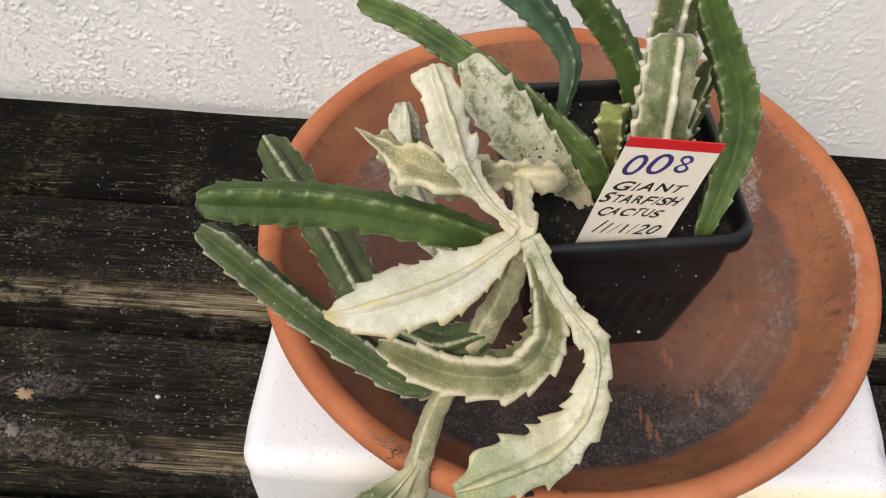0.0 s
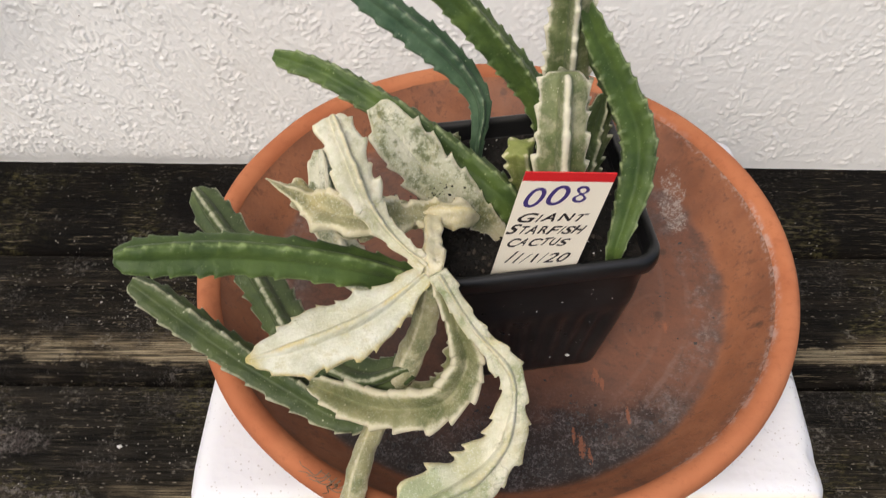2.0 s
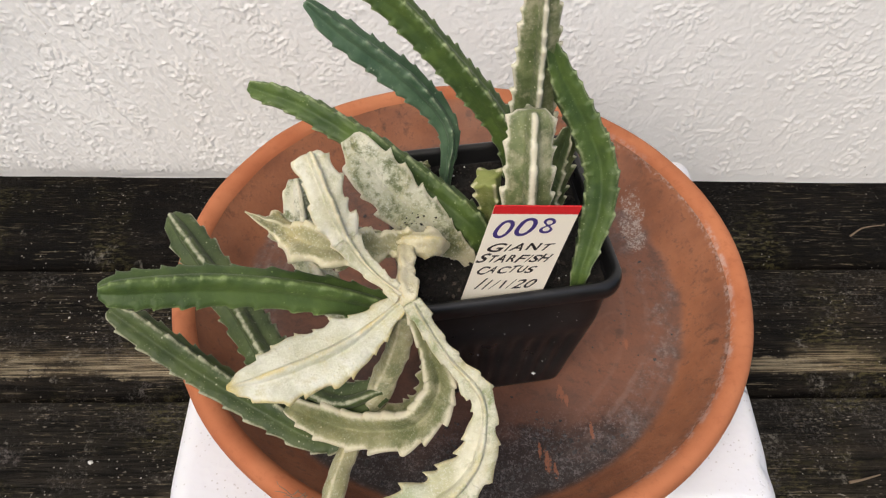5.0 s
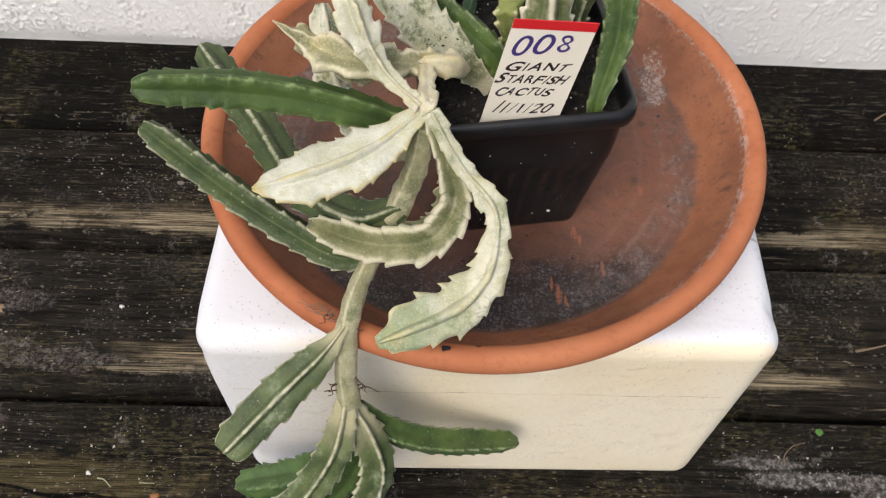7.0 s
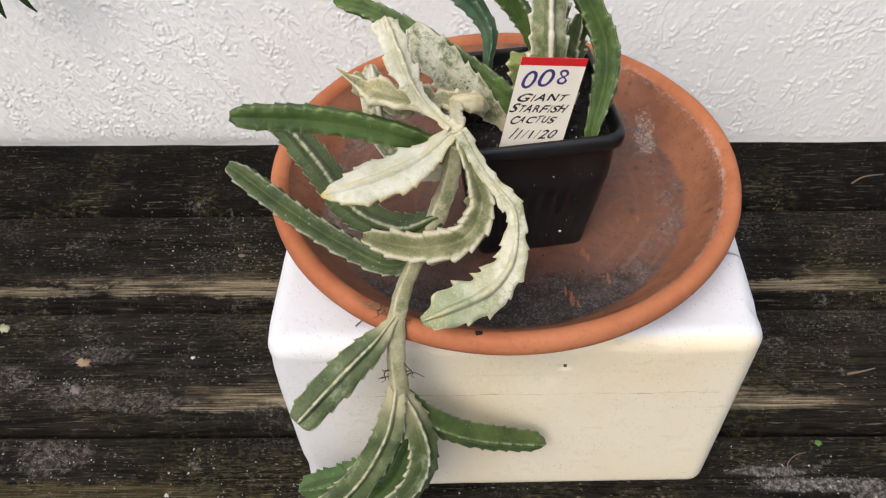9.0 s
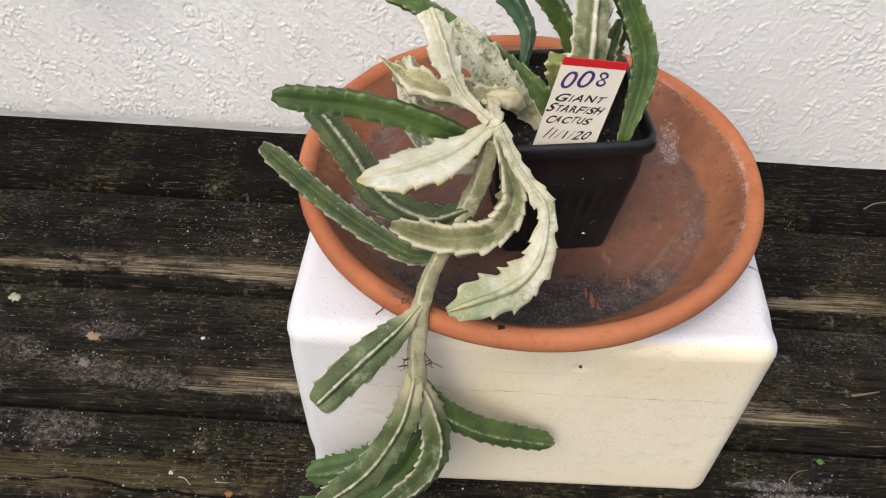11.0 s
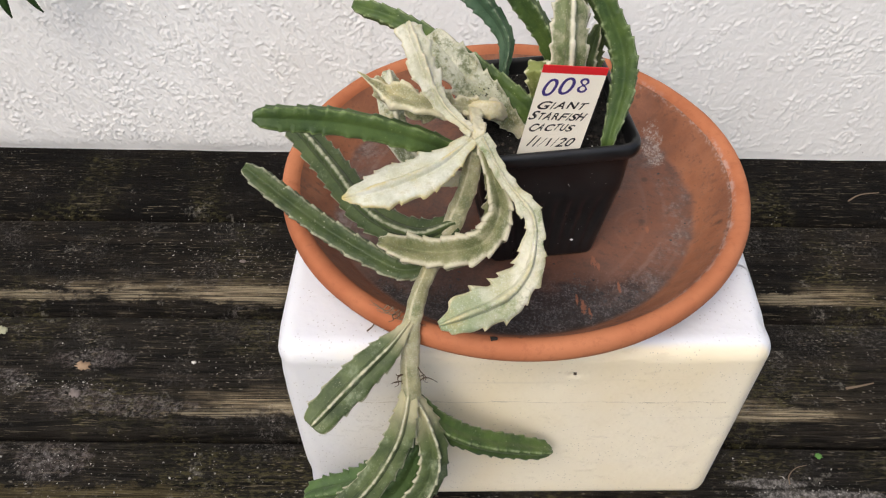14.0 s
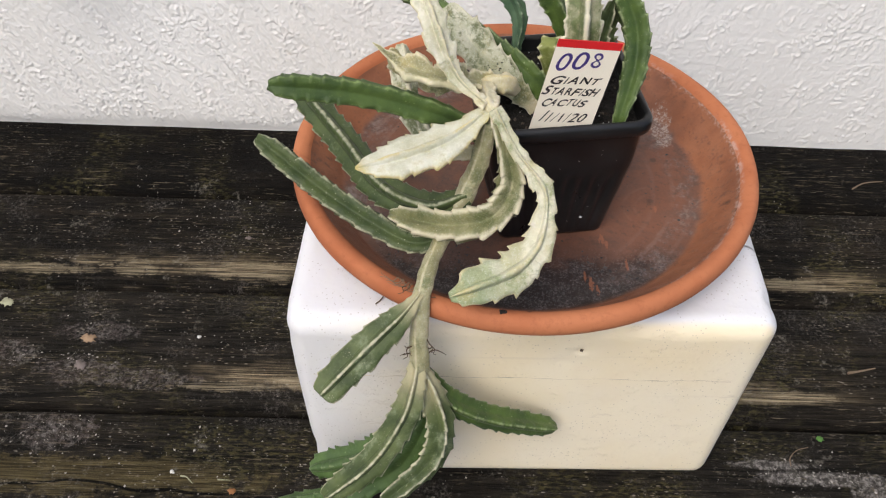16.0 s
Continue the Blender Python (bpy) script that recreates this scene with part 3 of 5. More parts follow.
def build_wall():
    xs = np.concatenate([np.linspace(-3, -0.52, 12), np.arange(-0.5, 0.65, 0.00115), np.linspace(0.67, 3, 12)])
    zs = np.concatenate([[-0.15, -0.02], np.arange(0.0, 0.30, 0.00115), np.linspace(0.32, 2.4, 12)])
    u, v = np.meshgrid(xs, zs)
    fade = sstep(-0.5, -0.46, u) * sstep(0.65, 0.61, u) * sstep(0.30, 0.27, v)
    # stucco foot undercut only to put shade there, more so at one end
    cut = 0.0006 + 0.0040 * sstep(0.12, -0.20, u)
    foot = cut * np.tanh(np.clip(v, 0, 1) / (0.016 + 0.003 * np.sin(u * 17.0) + 0.002 * np.sin(u * 41.0))) * sstep(0.65, 0.5, np.abs(u))
    y = WALL_Y + 0.0012 - wall_relief(u, v) * fade - foot
    verts = np.stack([u, y, v], -1).reshape(-1, 3)
    k = len(verts)
    faces = grid_faces(len(zs), len(xs))
    back = [(a, b, c) for a in (-3, 3) for b in (WALL_Y + 0.004, WALL_Y + 0.18) for c in (-0.15, 2.4)]
    verts = np.concatenate([verts, np.array(back, float)])
    faces += [tuple(k + i for i in f) for f in ((0, 1, 3, 2), (4, 6, 7, 5), (0, 4, 5, 1), (2, 3, 7, 6), (1, 5, 7, 3), (0, 2, 6, 4))]
    wall = new("wall_north", from_arrays("wall_north", verts, faces, M_WALL))
    tagged(wall, "white painted wall with rough trowelled stucco relief", "wall", kind="structure")


build_wall()

# ---- ground below and around the deck ----
gm = Mat("grey_ground", 0.9)
gm.color(gm.mix(gm.noise(3, 5), (0.10, 0.095, 0.08), (0.20, 0.19, 0.17)))
gm.bump(gm.noise(40, 4), 0.4, 0.01)
ground = new("ground", from_arrays("ground", [(-60, -60, -0.16), (60, -60, -0.16), (60, 60, -0.16), (-60, 60, -0.16)], [(0, 1, 2, 3)], gm.m))
tagged(ground, "plain grey ground around the timber deck", "ground", kind="structure")

# ---- timber deck ----
DECK_TURN = 0.6   # degrees
PITCH = 0.127


def plank_mesh(seed, wear):
    """One thick board, its front edge worn round; origin on the lip of the front edge."""
    w, t = PITCH - 0.0062, 0.045
    prof = [(0.0015, -t), (0.0, -0.022), (0.0008, -0.015), (0.0030, -0.0095), (0.0065, -0.0055), (0.011, -0.0026), (0.016, -0.0008), (0.021, 0.0)]
    prof += [(0.021 + (w - 0.025) * k / 14, 0.0) for k in range(1, 15)]
    prof += [(w - 0.0015, -0.0008), (w, -0.004), (w, -t)]
    prof = np.array(prof)
    xs = np.concatenate([np.linspace(-2.5, -0.6, 12), np.arange(-0.58, 0.72, 0.008), np.linspace(0.75, 2.5, 12)])
    verts = []
    for x in xs:
        yy, zz = prof[:, 0].copy(), prof[:, 1].copy()
        wav = fbm(np.full_like(yy, x / 0.12 + seed * 9.1), yy / 0.02 + seed * 3.3, 3, seed)
        top = sstep(-0.02, -0.004, zz)
        zz = zz + top * (0.0011 * wav - 0.0004)
        yy = yy + (1 - sstep(0.0, 0.03, prof[:, 0])) * 0.0022 * fbm(np.array([x / 0.07 + seed * 5]), np.array([seed * 1.7]), 3, seed + 3)[0]
        verts += [(x, a, b) for a, b in zip(yy, zz)]
    n = len(prof)
    faces = grid_faces(len(xs), n)
    d = from_arrays("plank", verts, [f[::-1] for f in faces], M_PLANK)
    at = d.attributes.new("wear", "FLOAT", "POINT")
    at.data.foreach_set("value", [wear] * len(verts))
    return d


deck = empty("floor", (0, 0, 0))
tagged(deck, "dark weathered timber boards with worn pale front edges", "deck", kind="structure")
for k in range(-9, 3):
    pl = new("plank", plank_mesh(k + 20, 0.25 if k == 1 else 1.0 if k == 0 else 1.15))
    pl.parent = deck
    pl.location = (0.05, 0.3965 + k * PITCH + 0.0035, (-0.0035, 0.0, 0.001)[k % 3] if k < 1 else 0.0)
    pl.rotation_euler = (0, 0, radians(DECK_TURN))

# ---- polystyrene box ----


def rounded_block(x0, x1, y0, y1, z0, z1, r, n=26, shape=None):
    """A block with rounded edges, as a closed shell of six grids welded together."""
    half = np.array([x1 - x0, y1 - y0, z1 - z0]) / 2
    mid = np.array([x1 + x0, y1 + y0, z1 + z0]) / 2
    bm = bmesh.new()

    def line(h):
        arc = h - r + r * np.tan(np.linspace(0, math.pi / 4, 6))
        return np.concatenate([-arc[::-1], np.linspace(-(h - r), h - r, n)[1:-1], arc])

    for ax in range(3):
        for side in (-1, 1):
            a, b = (ax + 1) % 3, (ax + 2) % 3
            la, lb = line(half[a]), line(half[b])
            u, v = np.meshgrid(la, lb)
            p = np.zeros(u.shape + (3,))
            p[..., a], p[..., b], p[..., ax] = u, v, side * half[ax]
            q = np.clip(p, -(half - r), half - r)
            d = p - q
            p = q + r * d / np.linalg.norm(d, axis=-1, keepdims=True) + mid
            if shape is not None:
                p = shape(p)
            vs = [bm.verts.new(t) for t in p.reshape(-1, 3)]
            for f in grid_faces(len(lb), len(la)):
                f = f if side > 0 else f[::-1]
                bm.faces.new([vs[i] for i in f])
    bmesh.ops.remove_doubles(bm, verts=bm.verts, dist=0.00005)
    bmesh.ops.recalc_face_normals(bm, faces=bm.faces)
    return bm


def bm_data(name, bm, material, smooth=True):
    d = bpy.data.meshes.new(name)
    bm.to_mesh(d)
    bm.free()
    d.materials.append(material)
    if smooth:
        d.polygons.foreach_set("use_smooth", [True] * len(d.polygons))
    return d


BOX_TOP = 0.168


def box_shape(p):
    """Sides lean in towards the bottom; small dents."""
    k = (BOX_TOP - p[..., 2]) / BOX_TOP
    x = p[..., 0]
    s = sstep(0, 1, k)
    out = p.copy()
    out[..., 0] = x + np.where(x > 0.12, -0.013, 0.010) * k * np.abs(x - 0.12) / 0.155 + np.where(x > 0.12, -0.0045, 0.0060) * np.clip((p[..., 1] - 0.25) / 0.235, 0, 1)
    out[..., 1] = p[..., 1] + 0.004 * (x - 0.12) / 0.155 * (p[..., 1] < 0.30)
    for c, rad, dep in (((0.282, 0.256, 0.166), 0.0055, 0.005), ((0.157, 0.2250, 0.143), 0.0028, 0.003), ((0.004, 0.228, 0.158), 0.006, 0.0018), ((0.262, 0.228, 0.071), 0.005, 0.0012), ((0.145, 0.226, 0.130), 0.006, 0.0010), ((0.02, 0.225, 0.06), 0.010, 0.0012), ((0.21, 0.226, 0.035), 0.007, 0.0008), ((-0.030, 0.232, 0.150), 0.012, 0.0020), ((-0.028, 0.238, 0.128), 0.008, 0.0016), ((-0.020, 0.232, 0.020), 0.012, 0.0020), ((0.248, 0.226, 0.060), 0.004, 0.0012), ((0.250, 0.226, 0.040), 0.004, 0.0012), ((0.185, 0.226, 0.088), 0.010, 0.0010), ((0.030, 0.226, 0.148), 0.008, 0.0012)):
        d2 = ((out - np.array(c)) ** 2).sum(-1)
        push = dep * np.exp(-d2 / rad ** 2)
        to = np.array([0.125, 0.35, 0.10]) - out
        out = out + to / np.linalg.norm(to, axis=-1, keepdims=True) * push[..., None]
    out[..., 2] = np.maximum(out[..., 2], 0.0004)
    out[..., 2] += 0.0006 * fbm(out[..., 0] / 0.05, out[..., 1] / 0.05, 2, 8) * (out[..., 2] > 0.02)
    return out


M_ROOT_PIT = grain_material("dark_pit", (0.06, 0.04, 0.025), (0.08, 0.055, 0.035))
foam = empty("foam_box", (0.122, 0.353, 0.0))
tagged(foam, "white polystyrene box, front yellowed and tinted by bounce, on the deck", "box")
SEAM = 0.1155
mesh_part("body", bm_data("body", rounded_block(-0.0350, 0.2828, 0.2248, 0.4870, -0.0085, BOX_TOP, 0.0135, 90, box_shape), M_FOAM), foam)
# the moulding line that runs round the box
seam_m = Mat("moulding_line", 0.7)
seam_m.color(seam_m.mix(seam_m.range(seam_m.noise(60, 4), 0.35, 0.65), (0.42, 0.36, 0.27), (0.78, 0.70, 0.55)))
vs, fs = [], []
for i in range(80):
    x = -0.018 + 0.278 * i / 79
    yy = 0.2248 + 0.004 * (x - 0.12) / 0.155 - 0.0004
    zz = SEAM - 0.002 * i / 79 + 0.0006 * math.sin(i * 0.37) + 0.0003 * math.sin(i * 1.3)
    h = 0.00022 + 0.00014 * math.sin(i * 0.9)
    vs += [(x, yy, zz - h), (x, yy - 0.0001, zz), (x, yy, zz + h)]
    if i:
        b = 3 * (i - 1)
        fs += [(b, b + 3, b + 4, b + 1), (b + 1, b + 4, b + 5, b + 2)]
mesh_part("moulding_line", from_arrays("moulding_line", vs, fs, seam_m.m), foam, "thin grey-brown moulding line")

mesh_part("pit", bm_data("pit", rounded_block(0.1560, 0.1582, 0.2262, 0.2275, 0.1420, 0.1440, 0.0005, 4), M_ROOT_PIT), foam, "small dark pit")

# ---- terracotta saucer ----
SC = (0.119, 0.352)


def lathe(name, prof, n, material, rough_amp=0.0, seed=0):
    prof = np.array(prof)
    a = np.linspace(0, 2 * np.pi, n, endpoint=False)
    verts = []
    for j, (r, z) in enumerate(prof):
        w = fbm(np.cos(a) * 2.2 + seed, np.sin(a) * 2.2 + j * 0.05, 2, seed)
        rr = r + rough_amp * w * (r > 0.02)
        verts += [(SC[0] + q * math.cos(t), SC[1] + q * math.sin(t), z + 0.5 * rough_amp * ww) for q, t, ww in zip(rr, a, w)]
    return from_arrays(name, verts, grid_faces(len(prof), n, wrap=True), material)


saucer = empty("plant_saucer", (SC[0], SC[1], BOX_TOP))
tagged(saucer, "large terracotta plant saucer stained inside, on foam box", "saucer")
inner = [(0.1469, 0.2040), (0.1455, 0.2020), (0.1435, 0.1997), (0.1405, 0.1963), (0.1370, 0.1928), (0.1335, 0.1890), (0.1303, 0.1853), (0.1275, 0.1823), (0.1250, 0.1806), (0.1220, 0.1799)]
inner += [(0.118 - 0.0026 * k, 0.1795 + 0.00014 * math.sin(k * 1.15) - 0.00002 * k) for k in range(45)] + [(0.0008, 0.1786)]
outer = [(0.0008, 0.1690), (0.108, 0.1690), (0.113, 0.1695), (0.1165, 0.1715), (0.123, 0.177), (0.131, 0.184), (0.138, 0.1912), (0.1425, 0.1951)]
mesh_part("underside", lathe("underside", outer, 160, M_BOWL, 0.0006, 3), saucer)
mesh_part("bowl", lathe("bowl", inner, 160, M_BOWL, 0.0006, 3), saucer, "brown-stained terracotta bowl with dark silt")
rimp = [(0.1420, 0.1950), (0.147, 0.1943), (0.1530, 0.1942), (0.1565, 0.1950), (0.1585, 0.1966), (0.1593, 0.1988), (0.1594, 0.2015), (0.1589, 0.2042), (0.1577, 0.2064), (0.1560, 0.2077), (0.1538, 0.2082), (0.1516, 0.2078), (0.1494, 0.2068), (0.1478, 0.2054), (0.1468, 0.2038)]
mesh_part("rim", lathe("rim", rimp, 160, M_RIM, 0.0008, 5), saucer, "clean orange terracotta rim")

# ---- black nursery pot ----
PC, PT = (0.1312, 0.3295), radians(9.5)


def square_ring(half, rad, z, flute=0.0, per=49, arc=7):
    """A rounded square at height z; flute pushes narrow upright grooves into its sides."""
    pts = []
    for side in range(4):
        ang = side * math.pi / 2
        ca, sa = math.cos(ang), math.sin(ang)
        for k in range(per):
            s = -(half - rad) + 2 * (half - rad) * k / (per - 1)
            g = flute * (0.5 - 0.5 * math.cos(2 * math.pi * 8 * k / (per - 1)))
            x, y = half - g, s
            pts.append((x * ca - y * sa, x * sa + y * ca, z))
        for k in range(1, arc):
            t = k / arc * math.pi / 2
            x, y = half - rad + rad * math.cos(t), half - rad + rad * math.sin(t)
            pts.append((x * ca - y * sa, x * sa + y * ca, z))
    c, s = math.cos(PT), math.sin(PT)
    return [(PC[0] + x * c - y * s, PC[1] + x * s + y * c, q) for x, y, q in pts]


def loft(name, rings, material, caps=(False, False)):
    n = len(rings[0])
    verts = [p for r in rings for p in r]
    faces = grid_faces(len(rings), n, wrap=True)
    if caps[0]:
        faces.append(tuple(range(n))[::-1])
    if caps[1]:
        faces.append(tuple(range((len(rings) - 1) * n, len(rings) * n)))
    return from_arrays(name, verts, faces, material)


pot = empty("plant_pot", (PC[0], PC[1], 0.180))
tagged(pot, "small square black plastic nursery pot with fluted sides", "pot")
rings = [square_ring(0.0335, 0.006, 0.1812), square_ring(0.0345, 0.006, 0.1800), square_ring(0.0352, 0.0065, 0.1815)]
for k in range(12):
    f = k / 11
    rings.append(square_ring(0.0354 + 0.0092 * f, 0.0065 + 0.001 * f, 0.183 + 0.061 * f, 0.0022 * math.sin(math.pi * f) ** 0.5 if 0 < k < 10 else 0))
rings += [square_ring(0.0450, 0.0076, 0.2490), square_ring(0.0458, 0.0079, 0.2600), square_ring(0.0464, 0.0082, 0.2700), square_ring(0.0465, 0.0082, 0.2716), square_ring(0.0466, 0.0082, 0.2718)]
rings += [square_ring(0.0450, 0.008, 0.2702), square_ring(0.0440, 0.0078, 0.262), square_ring(0.0425, 0.0075, 0.250)]
mesh_part("body", loft("body", rings, M_POT, (True, False)), pot)
rim_rings = [square_ring(h, r, z) for h, r, z in ((0.0464, 0.0085, 0.2713), (0.0490, 0.010, 0.2708), (0.0505, 0.011, 0.2722), (0.0510, 0.0115, 0.2750), (0.0508, 0.0115, 0.2785), (0.0498, 0.011, 0.2808), (0.0482, 0.010, 0.2815), (0.0468, 0.0095, 0.2806), (0.0461, 0.009, 0.2785), (0.0455, 0.0085, 0.2700), (0.0448, 0.0085, 0.268))]
mesh_part("rim", loft("rim", rim_rings, M_POT), pot, "rolled black plastic rim")


def grains(name, spots, material, seed=1):
    """Many small uneven crumbs, each a squashed six-cornered lump."""
    rs = np.random.RandomState(seed)
    base = np.array([(1, 0, 0), (-1, 0, 0), (0, 1, 0), (0, -1, 0), (0, 0, 1), (0, 0, -1)], float)
    fac = [(0, 2, 4), (2, 1, 4), (1, 3, 4), (3, 0, 4), (2, 0, 5), (1, 2, 5), (3, 1, 5), (0, 3, 5)]
    verts, faces = [], []
    for x, y, z, s in spots:
        a = rs.uniform(0, 6.28)
        sc = np.array([rs.uniform(0.7, 1.5), rs.uniform(0.6, 1.1), rs.uniform(0.5, 0.9)]) * s
        p = base * sc * rs.uniform(0.75, 1.2, (6, 1))
        ca, sa = math.cos(a), math.sin(a)
        p = np.stack([p[:, 0] * ca - p[:, 1] * sa, p[:, 0] * sa + p[:, 1] * ca, p[:, 2]], 1) + (x, y, z)
        k = len(verts)
        verts += [tuple(q) for q in p]
        faces += [tuple(k + i for i in f) for f in fac]
    return from_arrays(name, verts, faces, material, smooth=False)


def in_pot(rs, half):
    x, y = rs.uniform(-half, half), rs.uniform(-half, half)
    c, s = math.cos(PT), math.sin(PT)
    return PC[0] + x * c - y * s, PC[1] + x * s + y * c


def soil_z(x, y):
    return 0.2705 + 0.0035 * float(fbm(np.array([x / 0.018]), np.array([y / 0.018]), 3, 9)[0])


soil_thing = empty("potting_soil", (PC[0], PC[1], 0.262))
tagged(soil_thing, "dark crumbly potting soil filling the black pot", "soil", kind="stuff")
n = 44
xs = np.linspace(-0.0445, 0.0445, n)
u, v = np.meshgrid(xs, xs)
c, s = math.cos(PT), math.sin(PT)
wx, wy = PC[0] + u * c - v * s, PC[1] + u * s + v * c
h = 0.2705 + 0.0035 * fbm(wx / 0.018, wy / 0.018, 3, 9) + 0.0012 * fbm(wx / 0.004, wy / 0.004, 2, 10)
mesh_part("soil_bed", from_arrays("soil_bed", np.stack([wx, wy, h], -1).reshape(-1, 3), grid_faces(n, n), soil_bed_material()), soil_thing)
rs = np.random.RandomState(3)
spots = []
for _ in range(1500):
    x, y = in_pot(rs, 0.0435)
    spots.append((x, y, soil_z(x, y) + 0.0006, rs.uniform(0.0005, 0.0017)))
mesh_part("crumbs", grains("crumbs", spots, M_SOIL, 4), soil_thing)
spots = []
for _ in range(70):
    x, y = in_pot(rs, 0.043)
    spots.append((x, y, soil_z(x, y) + 0.0011, rs.uniform(0.0003, 0.0007)))
mesh_part("perlite", grains("perlite", spots, M_PERLITE, 5), soil_thing, "white perlite specks")

rs = np.random.RandomState(21)
spots = []
for k in range(26):
    z = rs.uniform(0.19, 0.266)
    half = 0.0354 + 0.0083 * (z - 0.183) / 0.061 if z < 0.245 else 0.0452 + 0.0018 * (z - 0.2465) / 0.0235
    a = rs.uniform(-0.9, 0.9) * half
    c, s = math.cos(PT), math.sin(PT)
    spots.append((PC[0] + a * c + half * s, PC[1] + a * s - half * c, z, rs.uniform(0.00015, 0.00035)))
spots.append((0.154, 0.2915, 0.200, 0.0010))
tagged(new("white_specks", grains("white_specks", spots, M_PERLITE, 14)), "white perlite specks stuck to the black pot", "specks", kind="stuff")

# ---- plant label ----
LW, LH, LBELOW = 0.0362, 0.0622, 0.009
le1 = Vector((0.99, 0.10, -0.110)).normalized()
lup = Vector((0.178, -0.010, 1.0))
lup.normalize()   # the strip is cut on a slant
lnor = le1.cross(lup).normalized()
LBL = Vector((0.1140, 0.2827, 0.2785))
label_frame = Matrix((le1, lup, lnor)).transposed().to_4x4()
label_frame.translation = LBL


def on_label(data):
    data.transform(label_frame)
    return data


tag = empty("plant_label", LBL)
tagged(tag, "cream plastic plant label with red band, handwritten, in soil", "plant label")


def slab(x0, x1, y0, y1, z0, z1):
    bm = bmesh.new()
    v = [bm.verts.new(p) for p in ((x0, y0, z0), (x1, y0, z0), (x1, y1, z0), (x0, y1, z0), (x0, y0, z1), (x1, y0, z1), (x1, y1, z1), (x0, y1, z1))]
    for f in ((3, 2, 1, 0), (4, 5, 6, 7), (0, 1, 5, 4), (1, 2, 6, 5), (2, 3, 7, 6), (3, 0, 4, 7)):
        bm.faces.new([v[i] for i in f])
    return bm


blade = mesh_part("blade", on_label(bm_data("blade", slab(0, LW, -LBELOW, LH, -0.0004, 0.0), M_TAG, False)), tag)
mesh_part("red_band", on_label(bm_data("red_band", slab(0, LW, LH - 0.0048, LH + 0.0001, -0.00045, 0.00012), M_RED, False)), tag, "red band across the top edge")


NARROW = {"I": 0.42, "1": 0.70, "/": 0.85, "T": 0.86, "G": 1.25, "C": 1.2}


def writing(text, cx, cy, w, h, shear, fat, material, seed):
    """Words in the built-in font, letter by letter, uneven and leaning like handwriting."""
    r = random.Random(seed)
    widths = [NARROW.get(ch, 1.0) * r.uniform(0.9, 1.12) for ch in text]
    whole = sum(widths)
    verts, faces, at = [], [], 0.0
    for i, ch in enumerate(text):
        cu = bpy.data.curves.new("writing", "FONT")
        cu.body, cu.offset, cu.extrude, cu.resolution_u = ch, fat, 0.0, 4
        ob = new("writing", cu)
        deps = bpy.context.evaluated_depsgraph_get()
        d = bpy.data.meshes.new_from_object(ob.evaluated_get(deps))
        bpy.data.objects.remove(ob)
        bpy.data.curves.remove(cu)
        co = np.array([v.co[:] for v in d.vertices])
        lo, hi = co.min(0), co.max(0)
        x = (co[:, 0] - lo[0]) / (hi[0] - lo[0]) - 0.5
        y = (co[:, 1] - lo[1]) / (hi[1] - lo[1]) - 0.5
        wide = widths[i] / whole * w * 0.86
        tall = h * (1.16 if i == 0 and len(text) > 3 else r.uniform(0.86, 1.04))
        if ch == "8":
            # drawn smaller than the noughts, with a nipped waist
            tall, wide = h * 0.84, wide * 0.82
            x = x * (0.95 - 0.45 * np.exp(-(y / 0.13) ** 2))
        if ch in "I1/":
            wide = wide * {"I": 0.32, "1": 0.32, "/": 0.48}[ch]
        lean = shear + r.uniform(-0.10, 0.12)
        rise = r.uniform(-0.10, 0.10) * h + (i / max(1, len(text) - 1) - 0.5) * 0.10 * h
        mid = (at + widths[i] / 2) / whole - 0.5
        at += widths[i]
        px = cx + mid * w + x * wide + lean * y * tall + 0.00018 * np.sin(y * 6 + i)
        py = cy + y * tall + rise + x * wide * r.uniform(-0.10, 0.16)
        k = len(verts)
        verts += [(float(p), float(q), 0.00018) for p, q in zip(px, py)]
        faces += [tuple(k + j for j in f.vertices) for f in d.polygons]
        bpy.data.meshes.remove(d)
    return on_label(from_arrays("writing", verts, faces, material, smooth=False))


for k, (text, cx, cy, w, h, fat, mat_) in enumerate((("008", 0.0162, 0.0488, 0.0268, 0.0120, 0.004, M_INK), ("GIANT", 0.0172, 0.0358, 0.0282, 0.0052, 0.021, M_BLACKINK), ("STARFISH", 0.0168, 0.0280, 0.0318, 0.0056, 0.021, M_BLACKINK), ("CACTUS", 0.0155, 0.0200, 0.0258, 0.0052, 0.021, M_BLACKINK), ("11/1/20", 0.0180, 0.0096, 0.0265, 0.0070, 0.010, M_BLACKINK))):
    mesh_part("writing", writing(text, cx, cy, w, h, 0.12 if mat_ is M_INK else 0.42, fat, mat_, 60 + k), blade, "handwritten ink")

# ---- the starfish cactus ----
PLANT_BASE = Vector((PC[0], PC[1], 0.270))
plant = empty("cactus_plant", PLANT_BASE)
tagged(plant, "sprawling starfish cactus, green and dried cream toothed stems", "cactus")
CAM_FACE = (0.0, -0.62, 0.78)


